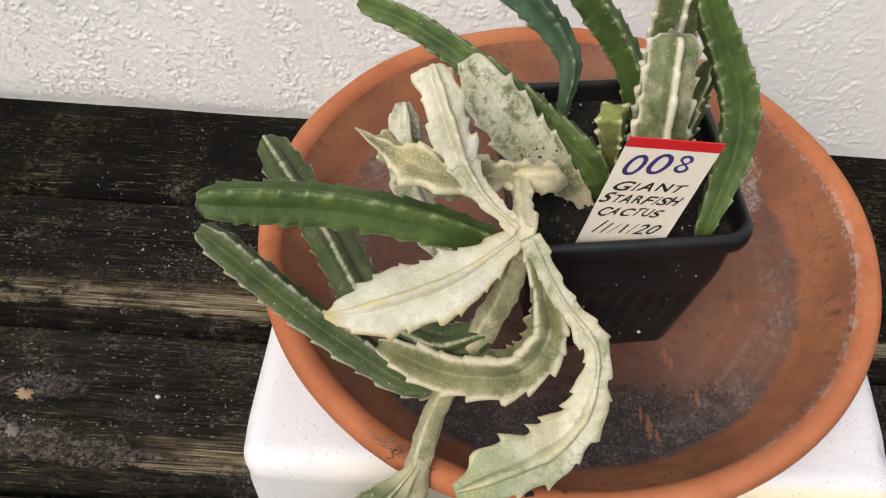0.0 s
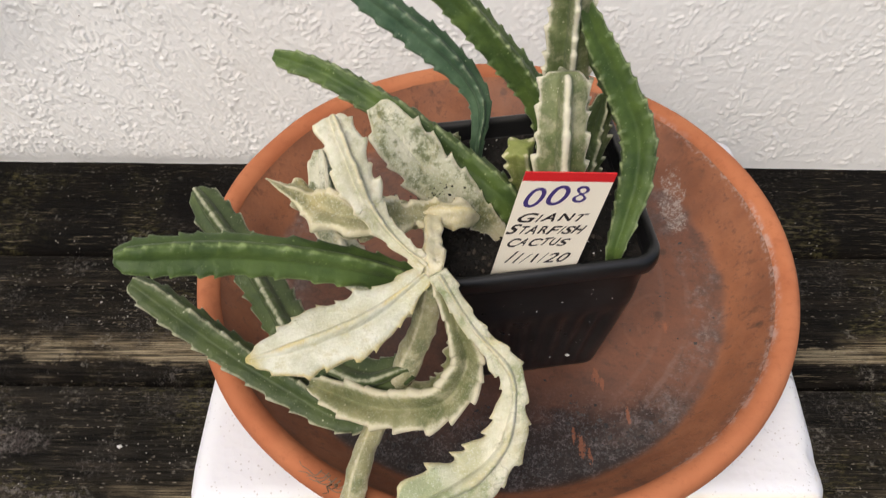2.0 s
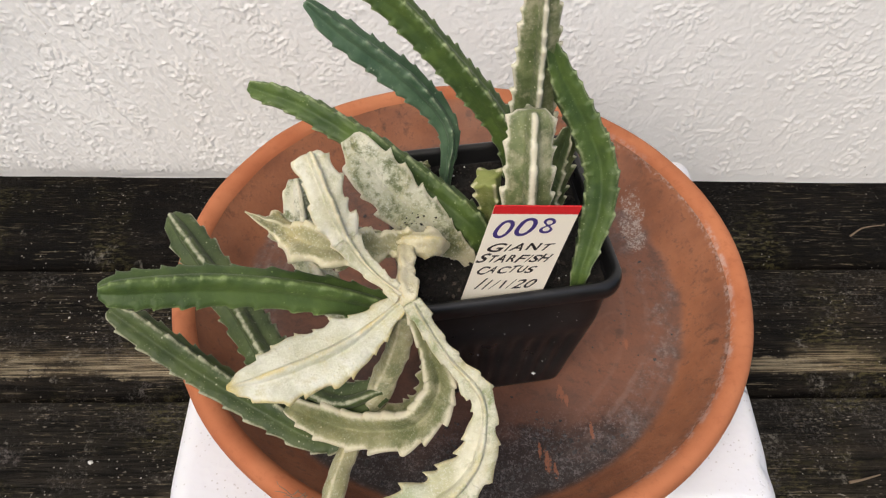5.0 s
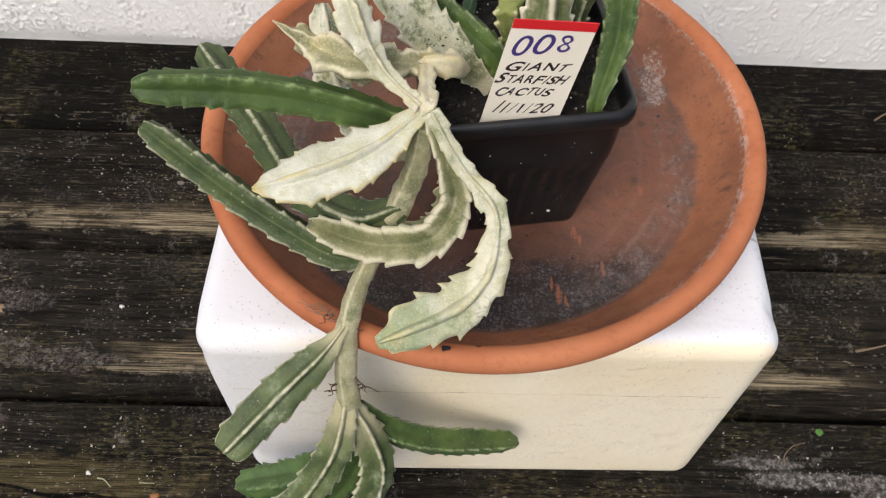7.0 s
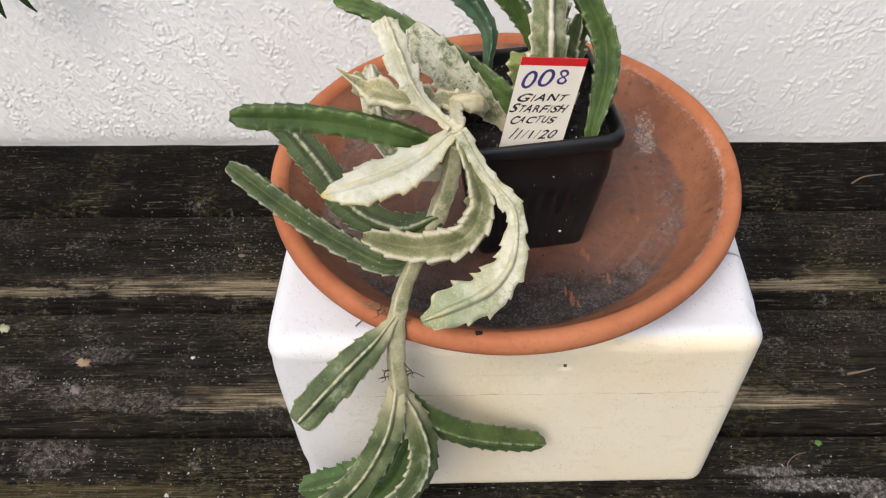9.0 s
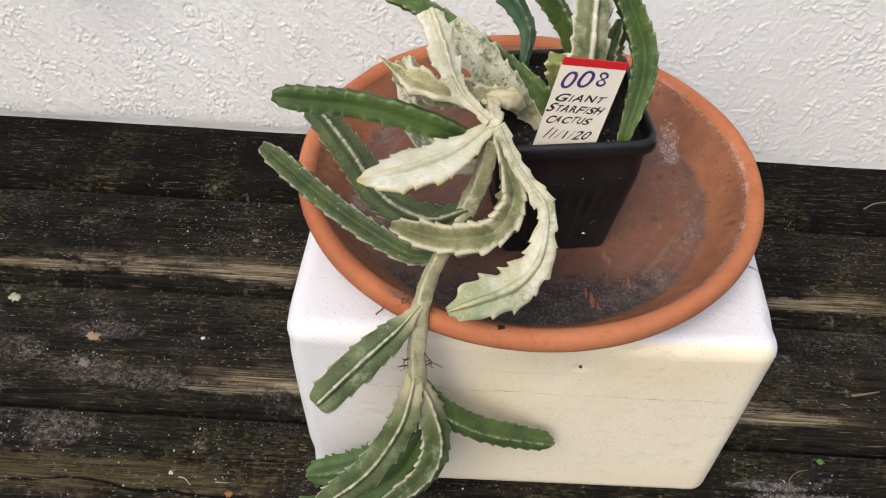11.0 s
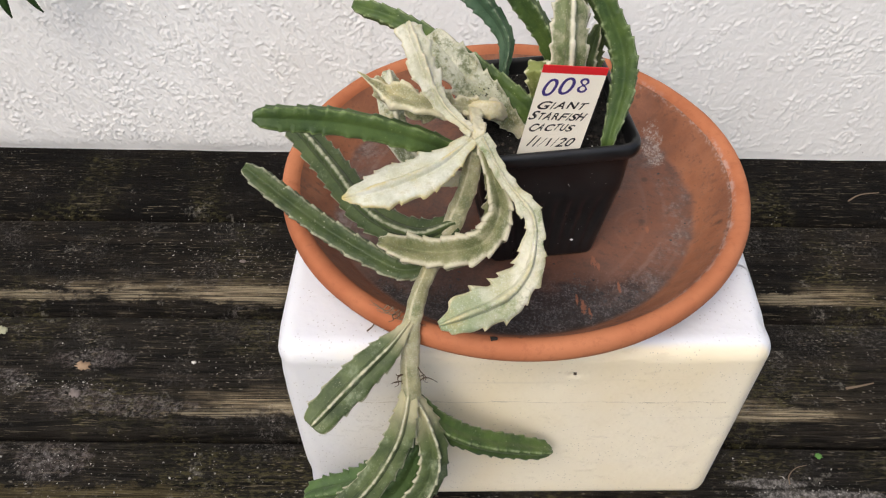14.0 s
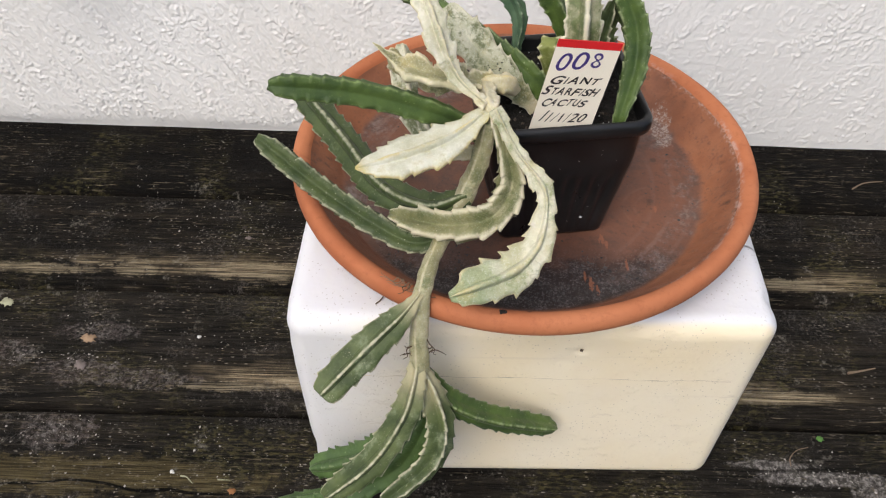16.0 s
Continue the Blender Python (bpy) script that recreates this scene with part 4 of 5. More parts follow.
def curve_points(ctrl, step):
    """Catmull-Rom through the control points, evenly spaced."""
    p = [Vector(c) for c in ctrl]
    p = [p[0] * 2 - p[1]] + p + [p[-1] * 2 - p[-2]]
    fine = []
    for i in range(1, len(p) - 2):
        for k in range(40):
            t = k / 40
            a, b, c_, d = p[i - 1], p[i], p[i + 1], p[i + 2]
            fine.append(0.5 * ((2 * b) + (c_ - a) * t + (2 * a - 5 * b + 4 * c_ - d) * t * t + (3 * b - a - 3 * c_ + d) * t ** 3))
    fine.append(p[-2])
    out, acc = [fine[0]], 0.0
    for a, b in zip(fine, fine[1:]):
        acc += (b - a).length
        if acc >= step:
            out.append(b)
            acc = 0.0
    if (out[-1] - fine[-1]).length > step * 0.3:
        out.append(fine[-1])
    return out


def stem(ctrl, ribs, prof, material, face=CAM_FACE, sharp=6, valley=0.4, teeth=0.0075, tooth=0.15, twist=0.0, spin=45.0, wob=0.0, tip=1.0, ridge=0.0, seed=0, label="", parent=None, name="stem"):
    """A ribbed, toothed stem. ribs: how far the four ribs stand out (m); prof: (part of the length, size).
    ridge: over 0, the first rib is a low blunt fold of that sharpness, with few teeth."""
    pts = curve_points(ctrl, 0.001)
    n, m = len(pts), 72
    ang = np.linspace(0, 2 * np.pi, m, endpoint=False)
    big = max(ribs)
    small = min(ribs) if min(ribs) > 0.5 * big else 0.5 * (min(ribs) + big * 0.5)
    pos = np.array([x for x, _ in prof], float)
    siz = np.array([y for _, y in prof], float)
    total = n * 0.001
    verts, rib_at, along_at = [], [], []
    fv = Vector(face).normalized()
    prev = None
    for j, p in enumerate(pts):
        tan = (pts[min(j + 2, n - 1)] - pts[max(j - 2, 0)]).normalized()
        ref = fv if prev is None else (prev * 0.9 + fv * 0.1)
        nor = ref - tan * ref.dot(tan)
        if nor.length < 0.05 and prev is not None:
            nor = prev - tan * prev.dot(tan)
        nor.normalize()
        prev = nor
        bi = tan.cross(nor)
        s = j / (n - 1)
        d = j * 0.001
        size = float(np.interp(s, pos, siz))
        # rounded end
        left = (total - d) / (big * 1.4 * tip)
        if left < 1:
            size *= math.sqrt(max(0.0, 1 - (1 - left) ** 2)) * 0.97 + 0.03
        th = radians(spin + twist * s)
        r = np.full(m, small * valley)
        top = np.zeros(m)
        fwd = np.zeros(m)
        for k in range(4):
            blunt = ridge > 0 and k == 0
            w = np.clip(np.cos(ang - th - k * np.pi / 2), 0, 1) ** (ridge if blunt else sharp)
            bite = tooth * (0.25 if blunt else 1.0)
            f = (d / teeth + 0.37 * k + 0.15 * math.sin(d * 400 + k + seed)) % 1.0
            saw = (f / 0.82) ** 2.2 if f < 0.82 else max(0.0, 1 - (f - 0.82) / 0.10)
            wave = 1 + wob * math.sin(d * 330 + k * 2.1 + seed) + 0.5 * wob * math.sin(d * 710 + k + 2 * seed)
            rk = ribs[k] * wave
            r = r + np.clip(np.cos(ang - th - k * np.pi / 2), 0, 1) ** 30 * 1.8 * bite * ribs[k] * (saw if blunt else saw - 0.25)
            fwd = fwd + w ** 4 * saw * bite * ribs[k] * 1.2
            r = r + w * (rk - small * valley)
            top = np.maximum(top, np.clip(np.cos(ang - th - k * np.pi / 2), 0, 1) ** (14 if blunt else 40) * ((0.62 + 0.25 * math.sin(d * 260 + seed) * math.sin(d * 90)) if blunt else 0.8 + 0.2 * saw) * min(1.0, ribs[k] / (0.4 * big)))
        r = np.maximum(r, small * 0.25) * size
        lump = 1 + 0.05 * fbm(np.cos(ang) * 1.6 + seed, np.sin(ang) * 1.6 + d / 0.008, 2, seed % 20)
        q = np.array(p)[None] + (np.cos(ang) * r * lump)[:, None] * np.array(nor)[None] + (np.sin(ang) * r * lump)[:, None] * np.array(bi)[None] + (fwd * size)[:, None] * np.array(tan)[None]
        verts.append(q)
        rib_at.append(top)
        along_at.append(np.full(m, s))
    verts = np.concatenate(verts)
    faces = grid_faces(n, m, wrap=True)
    faces += [tuple(range(m))[::-1], tuple(range((n - 1) * m, n * m))]
    d = from_arrays(name, verts, faces, material)
    for nm, vals in (("rib", rib_at), ("along", along_at)):
        at = d.attributes.new(nm, "FLOAT", "POINT")
        at.data.foreach_set("value", np.concatenate(vals).astype(np.float32))
    return mesh_part(name, d, parent or plant, label)


def four(r, f=1.0):
    return (r, r * f, r, r * f)


NODE = (0.090, 0.256, 0.3155)
ROUND = ((0, 0.55), (0.12, 0.85), (0.4, 1.0), (0.8, 0.95), (1, 0.85))
# fresh green arm that reaches out over the rim
stem([(0.092, 0.268, 0.276), (0.074, 0.269, 0.291), (0.046, 0.264, 0.306), (0.014, 0.257, 0.319), (-0.027, 0.2455, 0.330)], four(0.0090), ((0, 0.42), (0.12, 0.66), (0.35, 0.95), (0.7, 1.0), (1, 0.85)), FRESH, face=(0, -0.35, 0.94), spin=4, sharp=6, valley=0.46, tooth=0.11, seed=1, label="fresh green stem with saw-toothed ribs")
# green arm below it
stem([(0.068, 0.243, 0.226), (0.048, 0.244, 0.219), (0.022, 0.256, 0.223), (-0.008, 0.270, 0.235), (-0.049, 0.2885, 0.260)], four(0.0093), ROUND, TEAL, spin=42, sharp=6, valley=0.40, tooth=0.13, seed=2, label="green stem with pale felted edges")
# blue-green stem lying in the saucer
stem([(0.080, 0.249, 0.254), (0.058, 0.250, 0.243), (0.028, 0.272, 0.237), (0.000, 0.312, 0.240), (-0.034, 0.355, 0.250)], four(0.0105), ROUND, TEAL, spin=5, sharp=7, valley=0.42, tooth=0.12, seed=3)
# broad dried leaf-like stem
stem([(0.0895, 0.2575, 0.311), (0.077, 0.251, 0.3015), (0.0645, 0.2425, 0.297), (0.0495, 0.236, 0.294), (0.0335, 0.230, 0.2925), (0.0180, 0.227, 0.2910)], (0.0062, 0.0140, 0.004, 0.0130), ((0, 0.28), (0.12, 0.45), (0.35, 0.9), (0.6, 1.0), (0.8, 0.84), (0.93, 0.52), (1, 0.2)), LEAFY, face=(0, -0.12, 1.0), spin=-4, sharp=8, valley=0.5, ridge=7, teeth=0.0074, tooth=0.10, wob=0.06, seed=4, label="cream dried flattened stem")
# curling half-dried stem
stem([(0.0915, 0.2555, 0.309), (0.099, 0.2475, 0.2895), (0.103, 0.2425, 0.2695), (0.0935, 0.234, 0.252), (0.066, 0.2375, 0.240), (0.034, 0.2515, 0.2345)], four(0.0120), ((0, 0.36), (0.2, 0.48), (0.4, 0.85), (0.7, 1.0), (1, 0.8)), OLIVE, spin=50, sharp=7, valley=0.30, tooth=0.15, wob=0.05, seed=5, label="curling half-dried stem, olive green and cream")
# long dried stem that hangs towards the front
stem([(0.092, 0.2535, 0.3135), (0.1055, 0.244, 0.2915), (0.1205, 0.234, 0.2755), (0.1222, 0.224, 0.2605), (0.117, 0.214, 0.2455), (0.1025, 0.2035, 0.2365), (0.071, 0.1873, 0.2345)], (0.0078, 0.0122, 0.005, 0.0116), ((0, 0.34), (0.15, 0.30), (0.27, 0.34), (0.34, 0.50), (0.42, 0.42), (0.52, 0.55), (0.64, 0.84), (0.78, 1.04), (0.92, 0.95), (1, 0.65)), WINGED, face=(0.2, -0.7, 0.68), spin=12, sharp=6, valley=0.5, ridge=7, teeth=0.0085, tooth=0.16, wob=0.09, seed=7, label="long cream stem with toothed wings and yellow ridge")
# upright dried stem on the node
upright = stem([(0.0875, 0.2575, 0.313), (0.0795, 0.262, 0.317), (0.071, 0.2685, 0.322), (0.063, 0.274, 0.3345), (0.0575, 0.282, 0.346), (0.0510, 0.294, 0.3565)], (0.0058, 0.0086, 0.004, 0.0080), ((0, 0.5), (0.1, 0.4), (0.28, 0.46), (0.5, 0.82), (0.75, 1.0), (1, 0.8)), UPRIGHT, face=(0.1, -0.8, 0.6), spin=18, sharp=7, valley=0.34, tooth=0.15, wob=0.12, tip=0.4, seed=8, label="upright cream dried stem on the node")
# broad bleached stem rooted in the soil
broad = stem([(0.121, 0.3075, 0.264), (0.1155, 0.309, 0.276), (0.104, 0.3105, 0.288), (0.083, 0.319, 0.306), (0.0625, 0.336, 0.3245)], (0.0005, 0.0118, 0.003, 0.0114), ((0, 0.34), (0.16, 0.36), (0.32, 0.62), (0.55, 1.0), (0.9, 0.98), (1, 0.8)), BLEACHED, spin=0, sharp=8, valley=0.6, tooth=0.14, wob=0.05, seed=9, label="broad bleached stem with grey-green blotches")
# shrivelled stem ending in a spike, and the branch that carries it
stem([(0.1045, 0.3015, 0.291), (0.1010, 0.297, 0.2985), (0.094, 0.2945, 0.3015), (0.084, 0.2945, 0.3015), (0.070, 0.295, 0.302)], four(0.0060), ((0, 0.75), (0.25, 1.05), (0.6, 0.85), (1, 0.85)), PALE, spin=30, sharp=5, valley=0.66, tooth=0.10, wob=0.14, seed=10, label="pale woody branch")
stem([(0.0880, 0.2945, 0.300), (0.0890, 0.280, 0.3045), (0.0895, 0.266, 0.309), (0.0905, 0.254, 0.3125)], four(0.0052), ((0, 0.8), (0.5, 0.85), (1, 1.05)), PALE, spin=30, sharp=5, valley=0.66, tooth=0.10, wob=0.14, seed=11)
stem([(0.094, 0.299, 0.297), (0.078, 0.291, 0.304), (0.058, 0.279, 0.314), (0.040, 0.285, 0.318), (0.024, 0.285, 0.332)], (0.0098, 0.0128, 0.008, 0.0110), ((0, 0.50), (0.3, 0.95), (0.62, 1.0), (0.78, 0.6), (0.88, 0.22), (1, 0.10)), CRINKLED, face=(-0.1, -0.5, 0.86), spin=38, sharp=6, valley=0.36, tooth=0.15, wob=0.22, seed=12, label="shrivelled cream stem ending in a spike")
# grey stub behind
stem([(0.085, 0.268, 0.270), (0.062, 0.284, 0.262), (0.042, 0.310, 0.272), (0.036, 0.337, 0.297)], four(0.0085), ((0, 0.6), (0.5, 1.0), (1, 0.9)), BLEACHED, spin=20, sharp=6, valley=0.4, tooth=0.12, seed=13)
# main runner over the rim
runner = stem([(0.090, 0.258, 0.302), (0.085, 0.256, 0.274), (0.077, 0.250, 0.252), (0.064, 0.236, 0.228), (0.0560, 0.212, 0.2185), (0.0535, 0.197, 0.193), (0.0550, 0.188, 0.163)], four(0.0060), ((0, 0.85), (0.3, 1.0), (0.55, 0.8), (0.75, 0.95), (1, 1.0)), WOODY, spin=20, sharp=3, valley=0.78, tooth=0.06, wob=0.06, seed=14, label="tan runner that hangs over the rim")
# stems on the hanging end
stem([(0.0555, 0.2085, 0.2175), (0.051, 0.201, 0.2155), (0.042, 0.1925, 0.2085), (0.025, 0.178, 0.199), (0.0005, 0.153, 0.187)], (0.0065, 0.0100, 0.006, 0.0100), ((0, 0.24), (0.14, 0.36), (0.38, 0.88), (0.7, 1.05), (1, 0.92)), SILVER, face=(-0.15, -0.75, 0.6), spin=0, sharp=7, valley=0.45, tooth=0.10, tip=0.5, seed=15, label="green stem with a cream rib")
stem([(0.054, 0.192, 0.178), (0.051, 0.181, 0.160), (0.045, 0.171, 0.142), (0.027, 0.158, 0.114), (-0.003, 0.146, 0.088)], (0.0068, 0.0098, 0.006, 0.0098), ((0, 0.45), (0.3, 0.9), (0.7, 1.0), (1, 0.7)), SILVER, face=(-0.1, -0.8, 0.55), spin=0, sharp=7, valley=0.45, tooth=0.13, tip=0.6, seed=16, label="green stem with a cream rib")
stem([(0.056, 0.189, 0.166), (0.063, 0.183, 0.147), (0.068, 0.174, 0.124), (0.061, 0.162, 0.105), (0.034, 0.146, 0.086)], (0.0078, 0.0102, 0.006, 0.0102), ((0, 0.45), (0.25, 0.85), (0.6, 1.0), (1, 0.75)), SILVER, face=(0.05, -0.8, 0.55), spin=-25, sharp=7, valley=0.45, tooth=0.13, tip=0.6, seed=17)
stem([(0.057, 0.192, 0.160), (0.068, 0.193, 0.138), (0.082, 0.194, 0.122), (0.104, 0.199, 0.104), (0.146, 0.2135, 0.0745)], four(0.0085), ((0, 0.6), (0.3, 0.95), (0.7, 1.0), (1, 0.8)), GREEN, spin=10, sharp=5, valley=0.5, tooth=0.10, seed=18, label="dark green stem resting against the box")
stem([(0.060, 0.190, 0.130), (0.048, 0.190, 0.098), (0.020, 0.189, 0.070), (-0.020, 0.188, 0.053)], four(0.0120), ((0, 0.5), (0.4, 1.0), (1, 0.8)), LIME, spin=0, sharp=6, valley=0.45, tooth=0.14, seed=19)
stem([(0.060, 0.185, 0.122), (0.042, 0.177, 0.082), (0.005, 0.168, 0.056), (-0.043, 0.160, 0.048)], four(0.0105), ((0, 0.5), (0.4, 1.0), (1, 0.7)), LIME, spin=35, sharp=6, valley=0.45, tooth=0.14, seed=20)
# stems rooted in the pot
stem([(0.1285, 0.3185, 0.264), (0.119, 0.3225, 0.2825), (0.100, 0.333, 0.2935), (0.078, 0.347, 0.302), (0.056, 0.359, 0.3095), (0.036, 0.369, 0.315), (0.0125, 0.378, 0.3175)], four(0.0084), ((0, 0.7), (0.2, 1.1), (0.6, 1.0), (1, 0.75)), GREEN, spin=35, sharp=6, valley=0.46, tooth=0.14, seed=21, label="long slender green stem")
stem([(0.1065, 0.352, 0.264), (0.1075, 0.355, 0.285), (0.109, 0.362, 0.300), (0.104, 0.366, 0.312), (0.091, 0.369, 0.327), (0.073, 0.371, 0.343), (0.058, 0.372, 0.356), (0.0445, 0.373, 0.370)], four(0.0080), ((0, 0.36), (0.18, 0.42), (0.34, 0.72), (0.6, 1.05), (0.85, 0.9), (1, 0.5)), BLUEGREEN, spin=15, sharp=7, valley=0.40, tooth=0.12, seed=22, label="blue-green stem arching from the pot")
stem([(0.145, 0.368, 0.264), (0.1365, 0.372, 0.296), (0.1125, 0.374, 0.331), (0.084, 0.377, 0.365), (0.053, 0.379, 0.397)], four(0.0082), ((0, 0.8), (0.3, 1.0), (0.8, 0.95), (1, 0.6)), GREEN, spin=15, sharp=5, valley=0.48, tooth=0.12, seed=23)
stem([(0.141, 0.304, 0.264), (0.141, 0.303, 0.300), (0.1405, 0.306, 0.332), (0.140, 0.3185, 0.3585)], (0.0104, 0.0114, 0.010, 0.0112), ((0, 0.9), (0.4, 1.0), (1, 0.85)), RIBBED, face=(0, -0.8, 0.6), spin=6, sharp=11, valley=0.52, tooth=0.13, tip=0.25, seed=24, label="stout upright stem with cream ribs")
stem([(0.147, 0.338, 0.264), (0.146, 0.340, 0.300), (0.144, 0.340, 0.340), (0.1425, 0.340, 0.394), (0.141, 0.342, 0.430)], (0.0088, 0.0106, 0.009, 0.0106), ((0, 0.95), (0.35, 1.0), (0.7, 0.85), (1, 0.5)), RIBBED, face=(0, -0.8, 0.6), spin=10, sharp=10, valley=0.5, tooth=0.13, seed=25)
stem([(0.1670, 0.2935, 0.262), (0.1690, 0.2985, 0.279), (0.1735, 0.309, 0.2915), (0.1765, 0.319, 0.305), (0.1750, 0.328, 0.319), (0.1655, 0.335, 0.338), (0.1548, 0.340, 0.357), (0.1465, 0.342, 0.377)], four(0.0093), ((0, 0.3), (0.12, 0.6), (0.28, 1.0), (0.5, 1.08), (0.8, 0.85), (1, 0.5)), GREEN, spin=38, sharp=7, valley=0.45, tooth=0.12, seed=26, label="tall green stem beside the label")
stem([(0.156, 0.328, 0.264), (0.156, 0.331, 0.290), (0.1575, 0.334, 0.310), (0.161, 0.337, 0.331)], (0.0075, 0.0082, 0.006, 0.0082), ((0, 0.8), (0.6, 1.0), (1, 0.6)), SILVER, face=(0, -0.8, 0.6), spin=20, sharp=8, valley=0.42, tooth=0.2, seed=27, label="half-dried stem with ragged cream edges")
stem([(0.130, 0.333, 0.265), (0.128, 0.331, 0.288), (0.125, 0.329, 0.3075)], four(0.0068), ((0, 0.6), (0.6, 0.9), (1, 1.1)), STUB, spin=20, sharp=6, valley=0.5, tooth=0.22, tip=0.3, seed=28, label="short yellow-green stub")
stem([(0.092, 0.356, 0.264), (0.094, 0.357, 0.280), (0.098, 0.356, 0.288)], four(0.0055), ((0, 1.0), (1, 0.6)), PALEGREEN, spin=20, sharp=5, valley=0.5, tooth=0.2, seed=29)


def thread(name, ctrl, r, material, parent=None, label="", m=6):
    """A thin round twig or root that thins towards its end."""
    pts = curve_points(ctrl, 0.0012)
    verts = []
    for j, p in enumerate(pts):
        t = (pts[min(j + 1, len(pts) - 1)] - pts[max(j - 1, 0)]).normalized()
        a = t.orthogonal().normalized()
        b = t.cross(a)
        q = r * (1 - 0.6 * j / len(pts))
        verts += [tuple(p + (a * math.cos(k * 2 * math.pi / m) + b * math.sin(k * 2 * math.pi / m)) * q) for k in range(m)]
    d = from_arrays(name, verts, grid_faces(len(pts), m, wrap=True) + [tuple(range(m))[::-1]], material)
    return mesh_part(name, d, parent, label)


rr = random.Random(5)
for x, y, z in ((0.0585, 0.193, 0.190), (0.0590, 0.192, 0.184), (0.0595, 0.191, 0.180), (0.0490, 0.193, 0.188), (0.0485, 0.192, 0.183), (0.0490, 0.191, 0.179), (0.0500, 0.191, 0.186), (0.047, 0.212, 0.2165), (0.045, 0.213, 0.214), (0.058, 0.209, 0.214)):
    side = 1 if x > 0.053 else -1
    ctrl = [(x, y, z)]
    for k in range(4):
        q = ctrl[-1]
        ctrl.append((q[0] + side * rr.uniform(-0.001, 0.0032), q[1] - rr.uniform(-0.001, 0.0015), q[2] - rr.uniform(-0.0015, 0.0042)))
    thread("root", ctrl, 0.00042, M_ROOT, runner, "thin dry brown root")

for k in range(7):
    x, y = 0.0480 - 0.0022 * k + rr.uniform(-0.001, 0.001), 0.2110 + 0.0012 * k
    ctrl = [(x + 0.006, y + 0.001, 0.2150), (x + 0.003, y - 0.0005, 0.2130)]
    for _ in range(3):
        q = ctrl[-1]
        ctrl.append((q[0] - rr.uniform(0.0005, 0.0040), q[1] + rr.uniform(-0.0020, 0.0030), q[2] + rr.uniform(-0.0012, 0.0016)))
    thread("root", ctrl, 0.00032, M_TWIG, runner, "thin dry brown root")
rs = np.random.RandomState(31)
for host, ctr, spread, cnt in ((upright, (0.0601, 0.2879, 0.3451), (0.0008, 0.0030, 0.0042), 18), (broad, (0.0933, 0.3057, 0.3049), (0.0030, 0.0025, 0.0030), 22)):
    spots = [(ctr[0] + rs.normal(0, spread[0]), ctr[1] + rs.normal(0, spread[1]), ctr[2] + rs.normal(0, spread[2]), rs.uniform(0.0003, 0.0007)) for _ in range(cnt)]
    mesh_part("soil_crumbs", grains("soil_crumbs", spots, M_SOIL, 40 + cnt), host, "black soil crumbs")

# ---- crumbs and litter ----
rs = np.random.RandomState(12)
spots = []
while len(spots) < 2200:
    a, r = rs.uniform(0, 2 * np.pi), 0.122 * math.sqrt(rs.uniform(0, 1))
    x, y = r * math.cos(a), r * math.sin(a)
    dens = sstep(-0.075, -0.115, y + 0.05 * float(grad_noise(np.array([x / 0.03]), np.array([y / 0.03]), 2)[0]))
    if rs.uniform() < dens + 0.010:
        spots.append((SC[0] + x, SC[1] + y, 0.1797, min(0.0013, 0.00022 * math.exp(abs(rs.normal(0, 0.75))))))
tagged(new("silt_grains", grains("silt_grains", spots, M_GRIT, 6)), "dark grit and silt lying in the saucer", "grit", kind="stuff")

spots = []
for cx, cy, sx, sy, cnt in ((0.05, 0.40, 0.40, 0.18, 900), (-0.12, 0.475, 0.040, 0.022, 330), (-0.14, 0.335, 0.07, 0.025, 260), (-0.23, 0.315, 0.05, 0.02, 240), (0.36, 0.30, 0.08, 0.07, 200), (-0.235, 0.245, 0.022, 0.010, 170), (0.352, 0.227, 0.03, 0.006, 170), (-0.10, 0.225, 0.10, 0.02, 260), (-0.22, 0.318, 0.035, 0.012, 260)):
    for _ in range(cnt):
        x, y = rs.normal(cx, sx), rs.normal(cy, sy)
        gap = ((y - 0.40 - (x - 0.05) * math.tan(radians(DECK_TURN))) / PITCH) % 1.0
        inside_box = -0.03 < x < 0.275 and 0.222 < y < 0.48
        if -0.55 < x < 0.7 and 0.12 < y < 0.61 and 0.18 < gap < 0.95 and not inside_box:
            spots.append((x, y, 0.0002, min(0.0010, 0.00016 * math.exp(abs(rs.normal(0, 0.85))))))
tagged(new("deck_grit", grains("deck_grit", spots, M_DEBRIS, 8)), "pale grit scattered over the dark boards", "grit", kind="stuff")


def flake(name, x, y, s, seed, material, label, category):
    """A small curled dry leaf scrap with some thickness."""
    r = random.Random(seed)
    bm = bmesh.new()
    k = 22
    ring = [(math.cos(i * 2 * math.pi / k) * s * r.uniform(0.50, 1.05), math.sin(i * 2 * math.pi / k) * s * r.uniform(0.40, 0.85)) for i in range(k)]
    top = [bm.verts.new((x + a, y + b, 0.0011 + 0.0016 * r.random())) for a, b in ring]
    bot = [bm.verts.new((v.co.x, v.co.y, v.co.z - 0.0007)) for v in top]
    ct, cb = bm.verts.new((x, y, 0.0016)), bm.verts.new((x, y, 0.0004))
    for i in range(k):
        j = (i + 1) % k
        bm.faces.new((top[i], top[j], ct))
        bm.faces.new((bot[j], bot[i], cb))
        bm.faces.new((top[j], top[i], bot[i], bot[j]))
    tagged(new(name, bm_data(name, bm, material)), label, category)


flake("dry_leaf", -0.229, 0.335, 0.0075, 1, M_DRYLEAF, "small curled tan leaf scrap on the deck", "leaf")
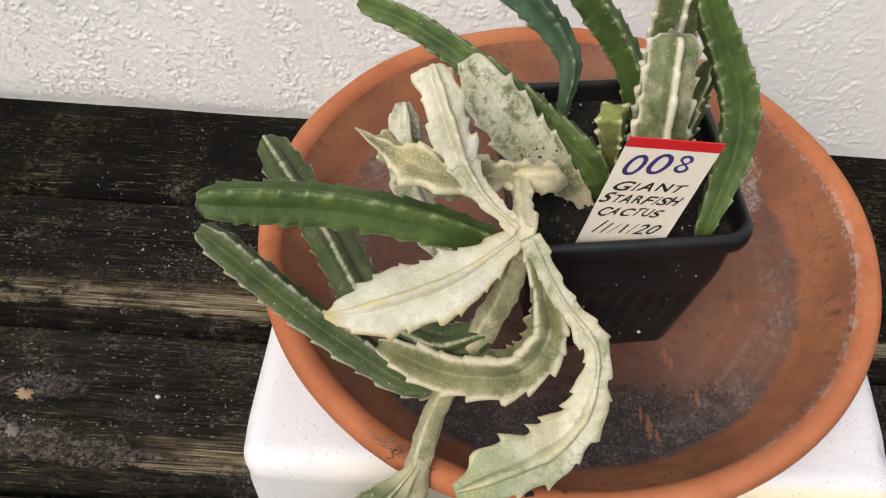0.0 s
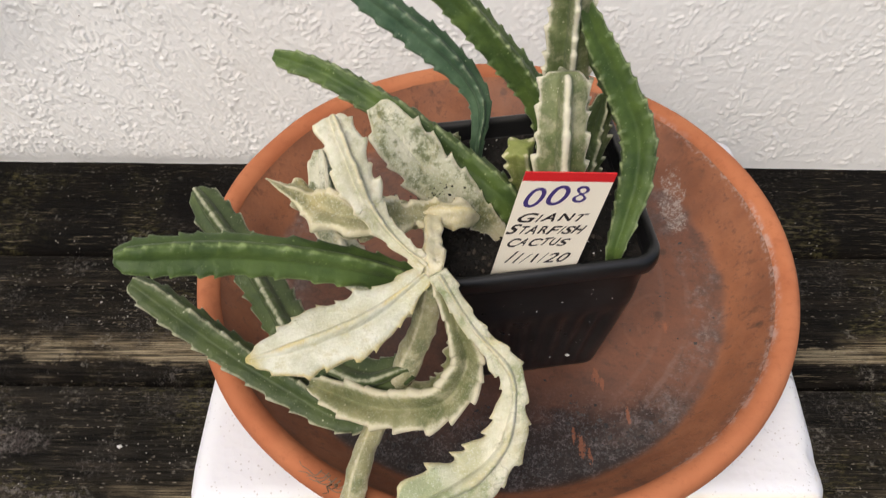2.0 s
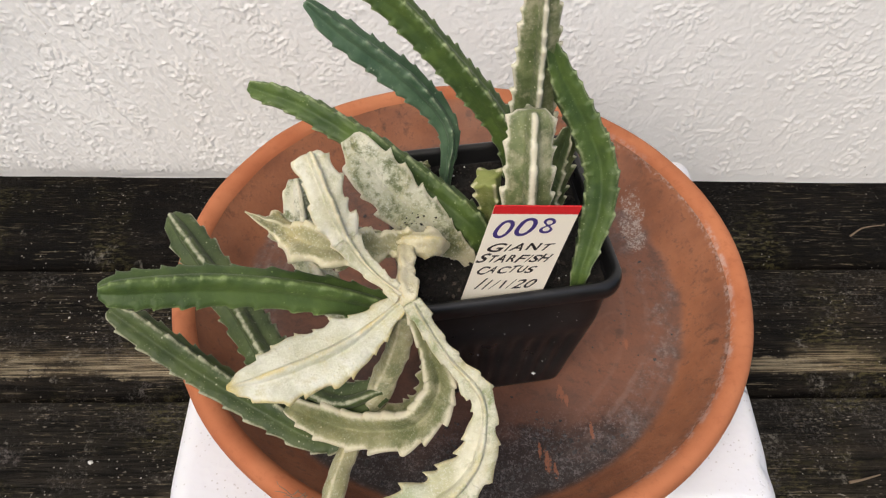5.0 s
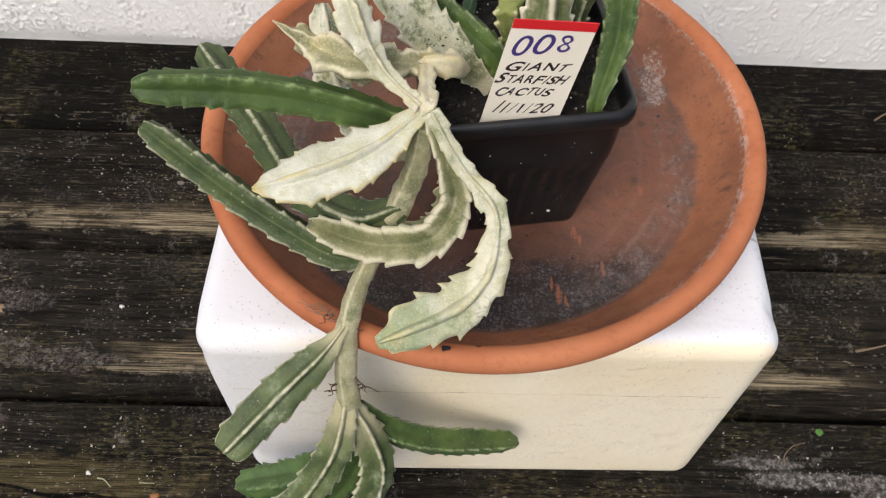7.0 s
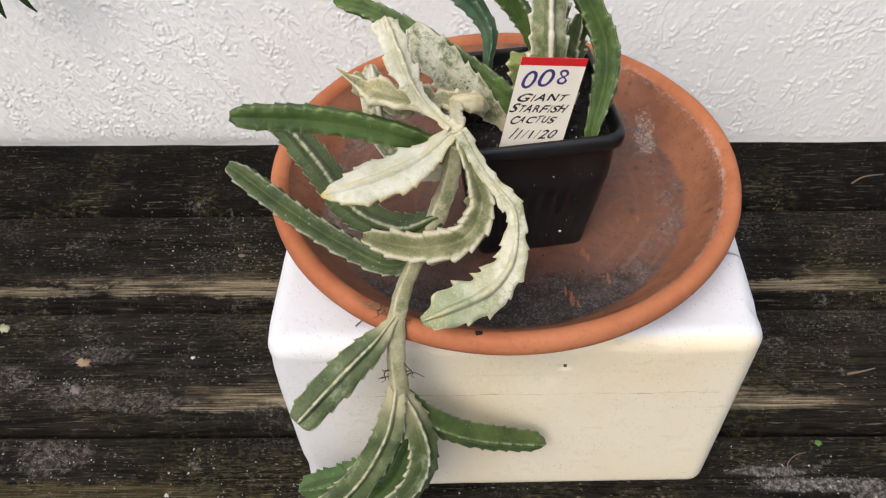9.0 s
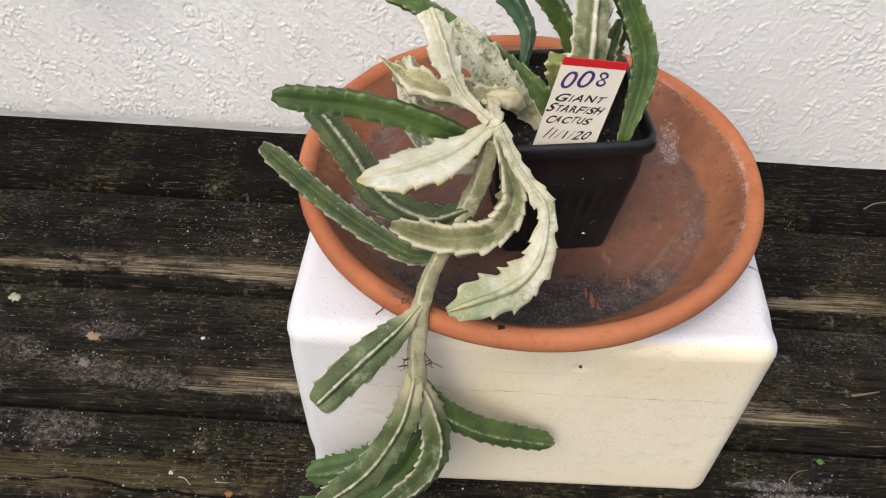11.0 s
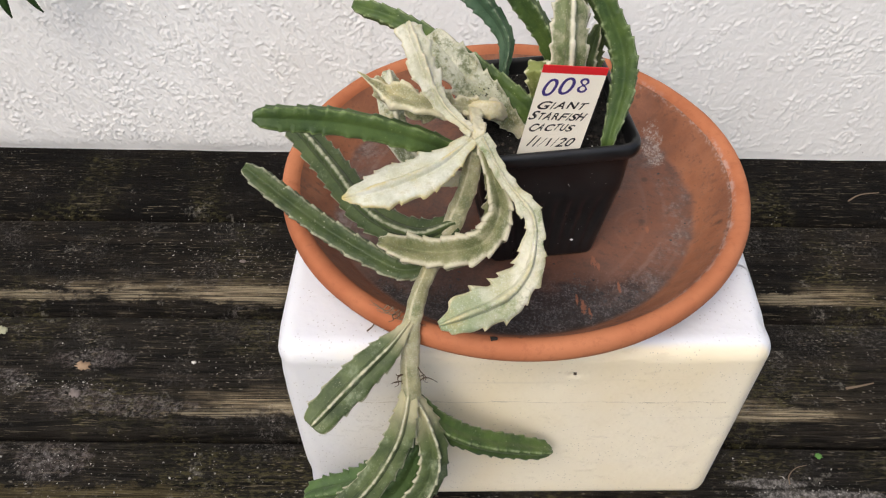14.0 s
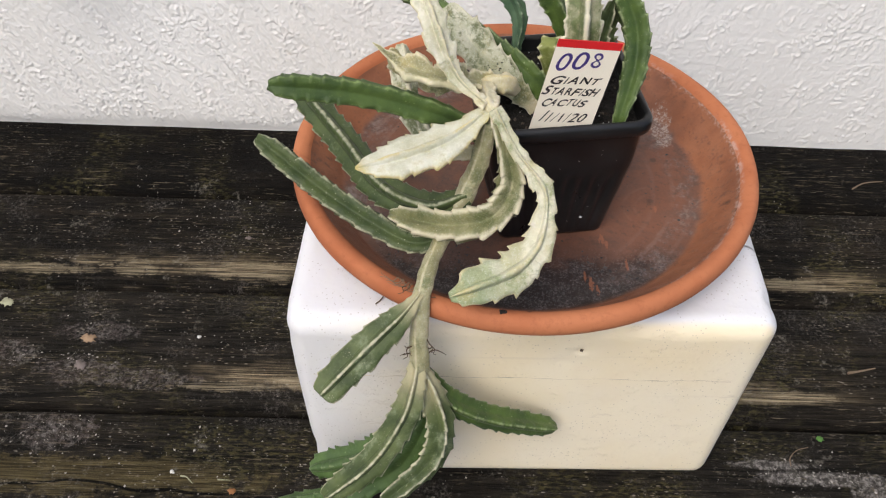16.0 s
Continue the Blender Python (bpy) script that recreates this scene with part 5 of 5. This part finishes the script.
flake("dry_leaf", -0.228, 0.307, 0.0060, 2, M_SCRAP, "small brown leaf scrap on the deck", "leaf")
flake("sprout", 0.361, 0.261, 0.0035, 3, M_SPROUT, "tiny bright green sprout on the boards", "sprout")
flake("leaf_scrap", -0.310, 0.372, 0.0070, 4, M_MOSS, "pale green lichen scrap on the deck", "lichen")
flake("leaf_scrap", -0.084, 0.198, 0.0035, 5, M_ORANGE, "tiny orange-brown leaf scrap on the deck", "leaf")
flake("soil_clod", -0.123, 0.473, 0.0028, 6, M_SOIL, "small grey clod on the dark boards", "clod")
flake("soil_clod", -0.117, 0.459, 0.0034, 7, M_SCRAP, "grey clod with pale crumbs on the boards", "clod")
flake("soil_clod", -0.131, 0.212, 0.0022, 8, M_PERLITE, "tiny white crumb lying on the deck", "crumb")
flake("soil_clod", -0.138, 0.341, 0.0024, 9, M_PERLITE, "tiny white crumb beside leaf scraps on deck", "crumb")
tagged(thread("twig", [(-0.124, 0.209, 0.0012), (-0.119, 0.2075, 0.0024), (-0.114, 0.203, 0.0014)], 0.0007, M_MOSS), "short curled straw-green stalk on the deck", "twig")
tagged(thread("twig", [(-0.096, 0.207, 0.0010), (-0.091, 0.2065, 0.0020), (-0.086, 0.207, 0.0010)], 0.0005, M_MOSS), "thin straw-green stalk lying on the deck", "twig")
tagged(thread("twig", [(0.400, 0.326, 0.0016), (0.410, 0.328, 0.0019), (0.424, 0.332, 0.0016)], 0.0012, M_TWIG), "short dry brown twig on the deck", "twig")
tagged(thread("twig", [(0.333, 0.236, 0.0012), (0.334, 0.243, 0.0018), (0.341, 0.250, 0.0016), (0.350, 0.253, 0.0012)], 0.0006, M_TWIG), "thin curled dry twig on the deck", "twig")
tagged(thread("twig", [(0.466, 0.556, 0.0014), (0.480, 0.565, 0.0018), (0.500, 0.569, 0.0014)], 0.0009, M_TWIG), "thin pale dry twig on the deck", "twig")
tagged(thread("twig", [(0.024, 0.238, BOX_TOP + 0.0006), (0.028, 0.242, BOX_TOP + 0.002), (0.029, 0.247, BOX_TOP + 0.003), (0.034, 0.249, BOX_TOP + 0.002)], 0.0005, M_ROOT), "small dark root scrap on the foam box", "twig")
tagged(thread("soil_crumb", [(0.1000, 0.2000, 0.2086), (0.1020, 0.2003, 0.2089), (0.1040, 0.2004, 0.2086)], 0.0016, M_SOIL), "dark crumb lying on the terracotta rim", "crumb")

# ---- leaf tips that hang into view from a plant on the wall ----
ivy = empty("hanging_plant", (-0.30, 0.56, 0.34))
tagged(ivy, "dark green narrow leaves hanging before the wall", "plant")
thread("stalk", [(-0.30, 0.62, 0.36), (-0.30, 0.585, 0.35), (-0.295, 0.56, 0.31), (-0.29, 0.56, 0.27)], 0.002, M_LEAF, ivy)
for k, (bx, bz, tx, tz) in enumerate(((-0.292, 0.275, -0.276, 0.198), (-0.296, 0.275, -0.305, 0.192), (-0.297, 0.30, -0.345, 0.20), (-0.293, 0.30, -0.24, 0.235))):
    bm = bmesh.new()
    prevrow = None
    for j in range(13):
        s = j / 12
        w = 0.0055 * math.sin(math.pi * min(1, 0.08 + 0.92 * s)) ** 0.7
        x, z, y = bx + (tx - bx) * s, bz + (tz - bz) * s, 0.56 - 0.012 * math.sin(math.pi * s)
        row = [bm.verts.new(p) for p in ((x - w, y, z), (x, y + 0.0015, z), (x + w, y, z), (x, y + 0.0022, z))]
        if prevrow:
            for i in range(4):
                bm.faces.new((prevrow[i], prevrow[(i + 1) % 4], row[(i + 1) % 4], row[i]))
        prevrow = row
    bmesh.ops.recalc_face_normals(bm, faces=bm.faces)
    mesh_part("leaf", bm_data("leaf", bm, M_LEAF), ivy)
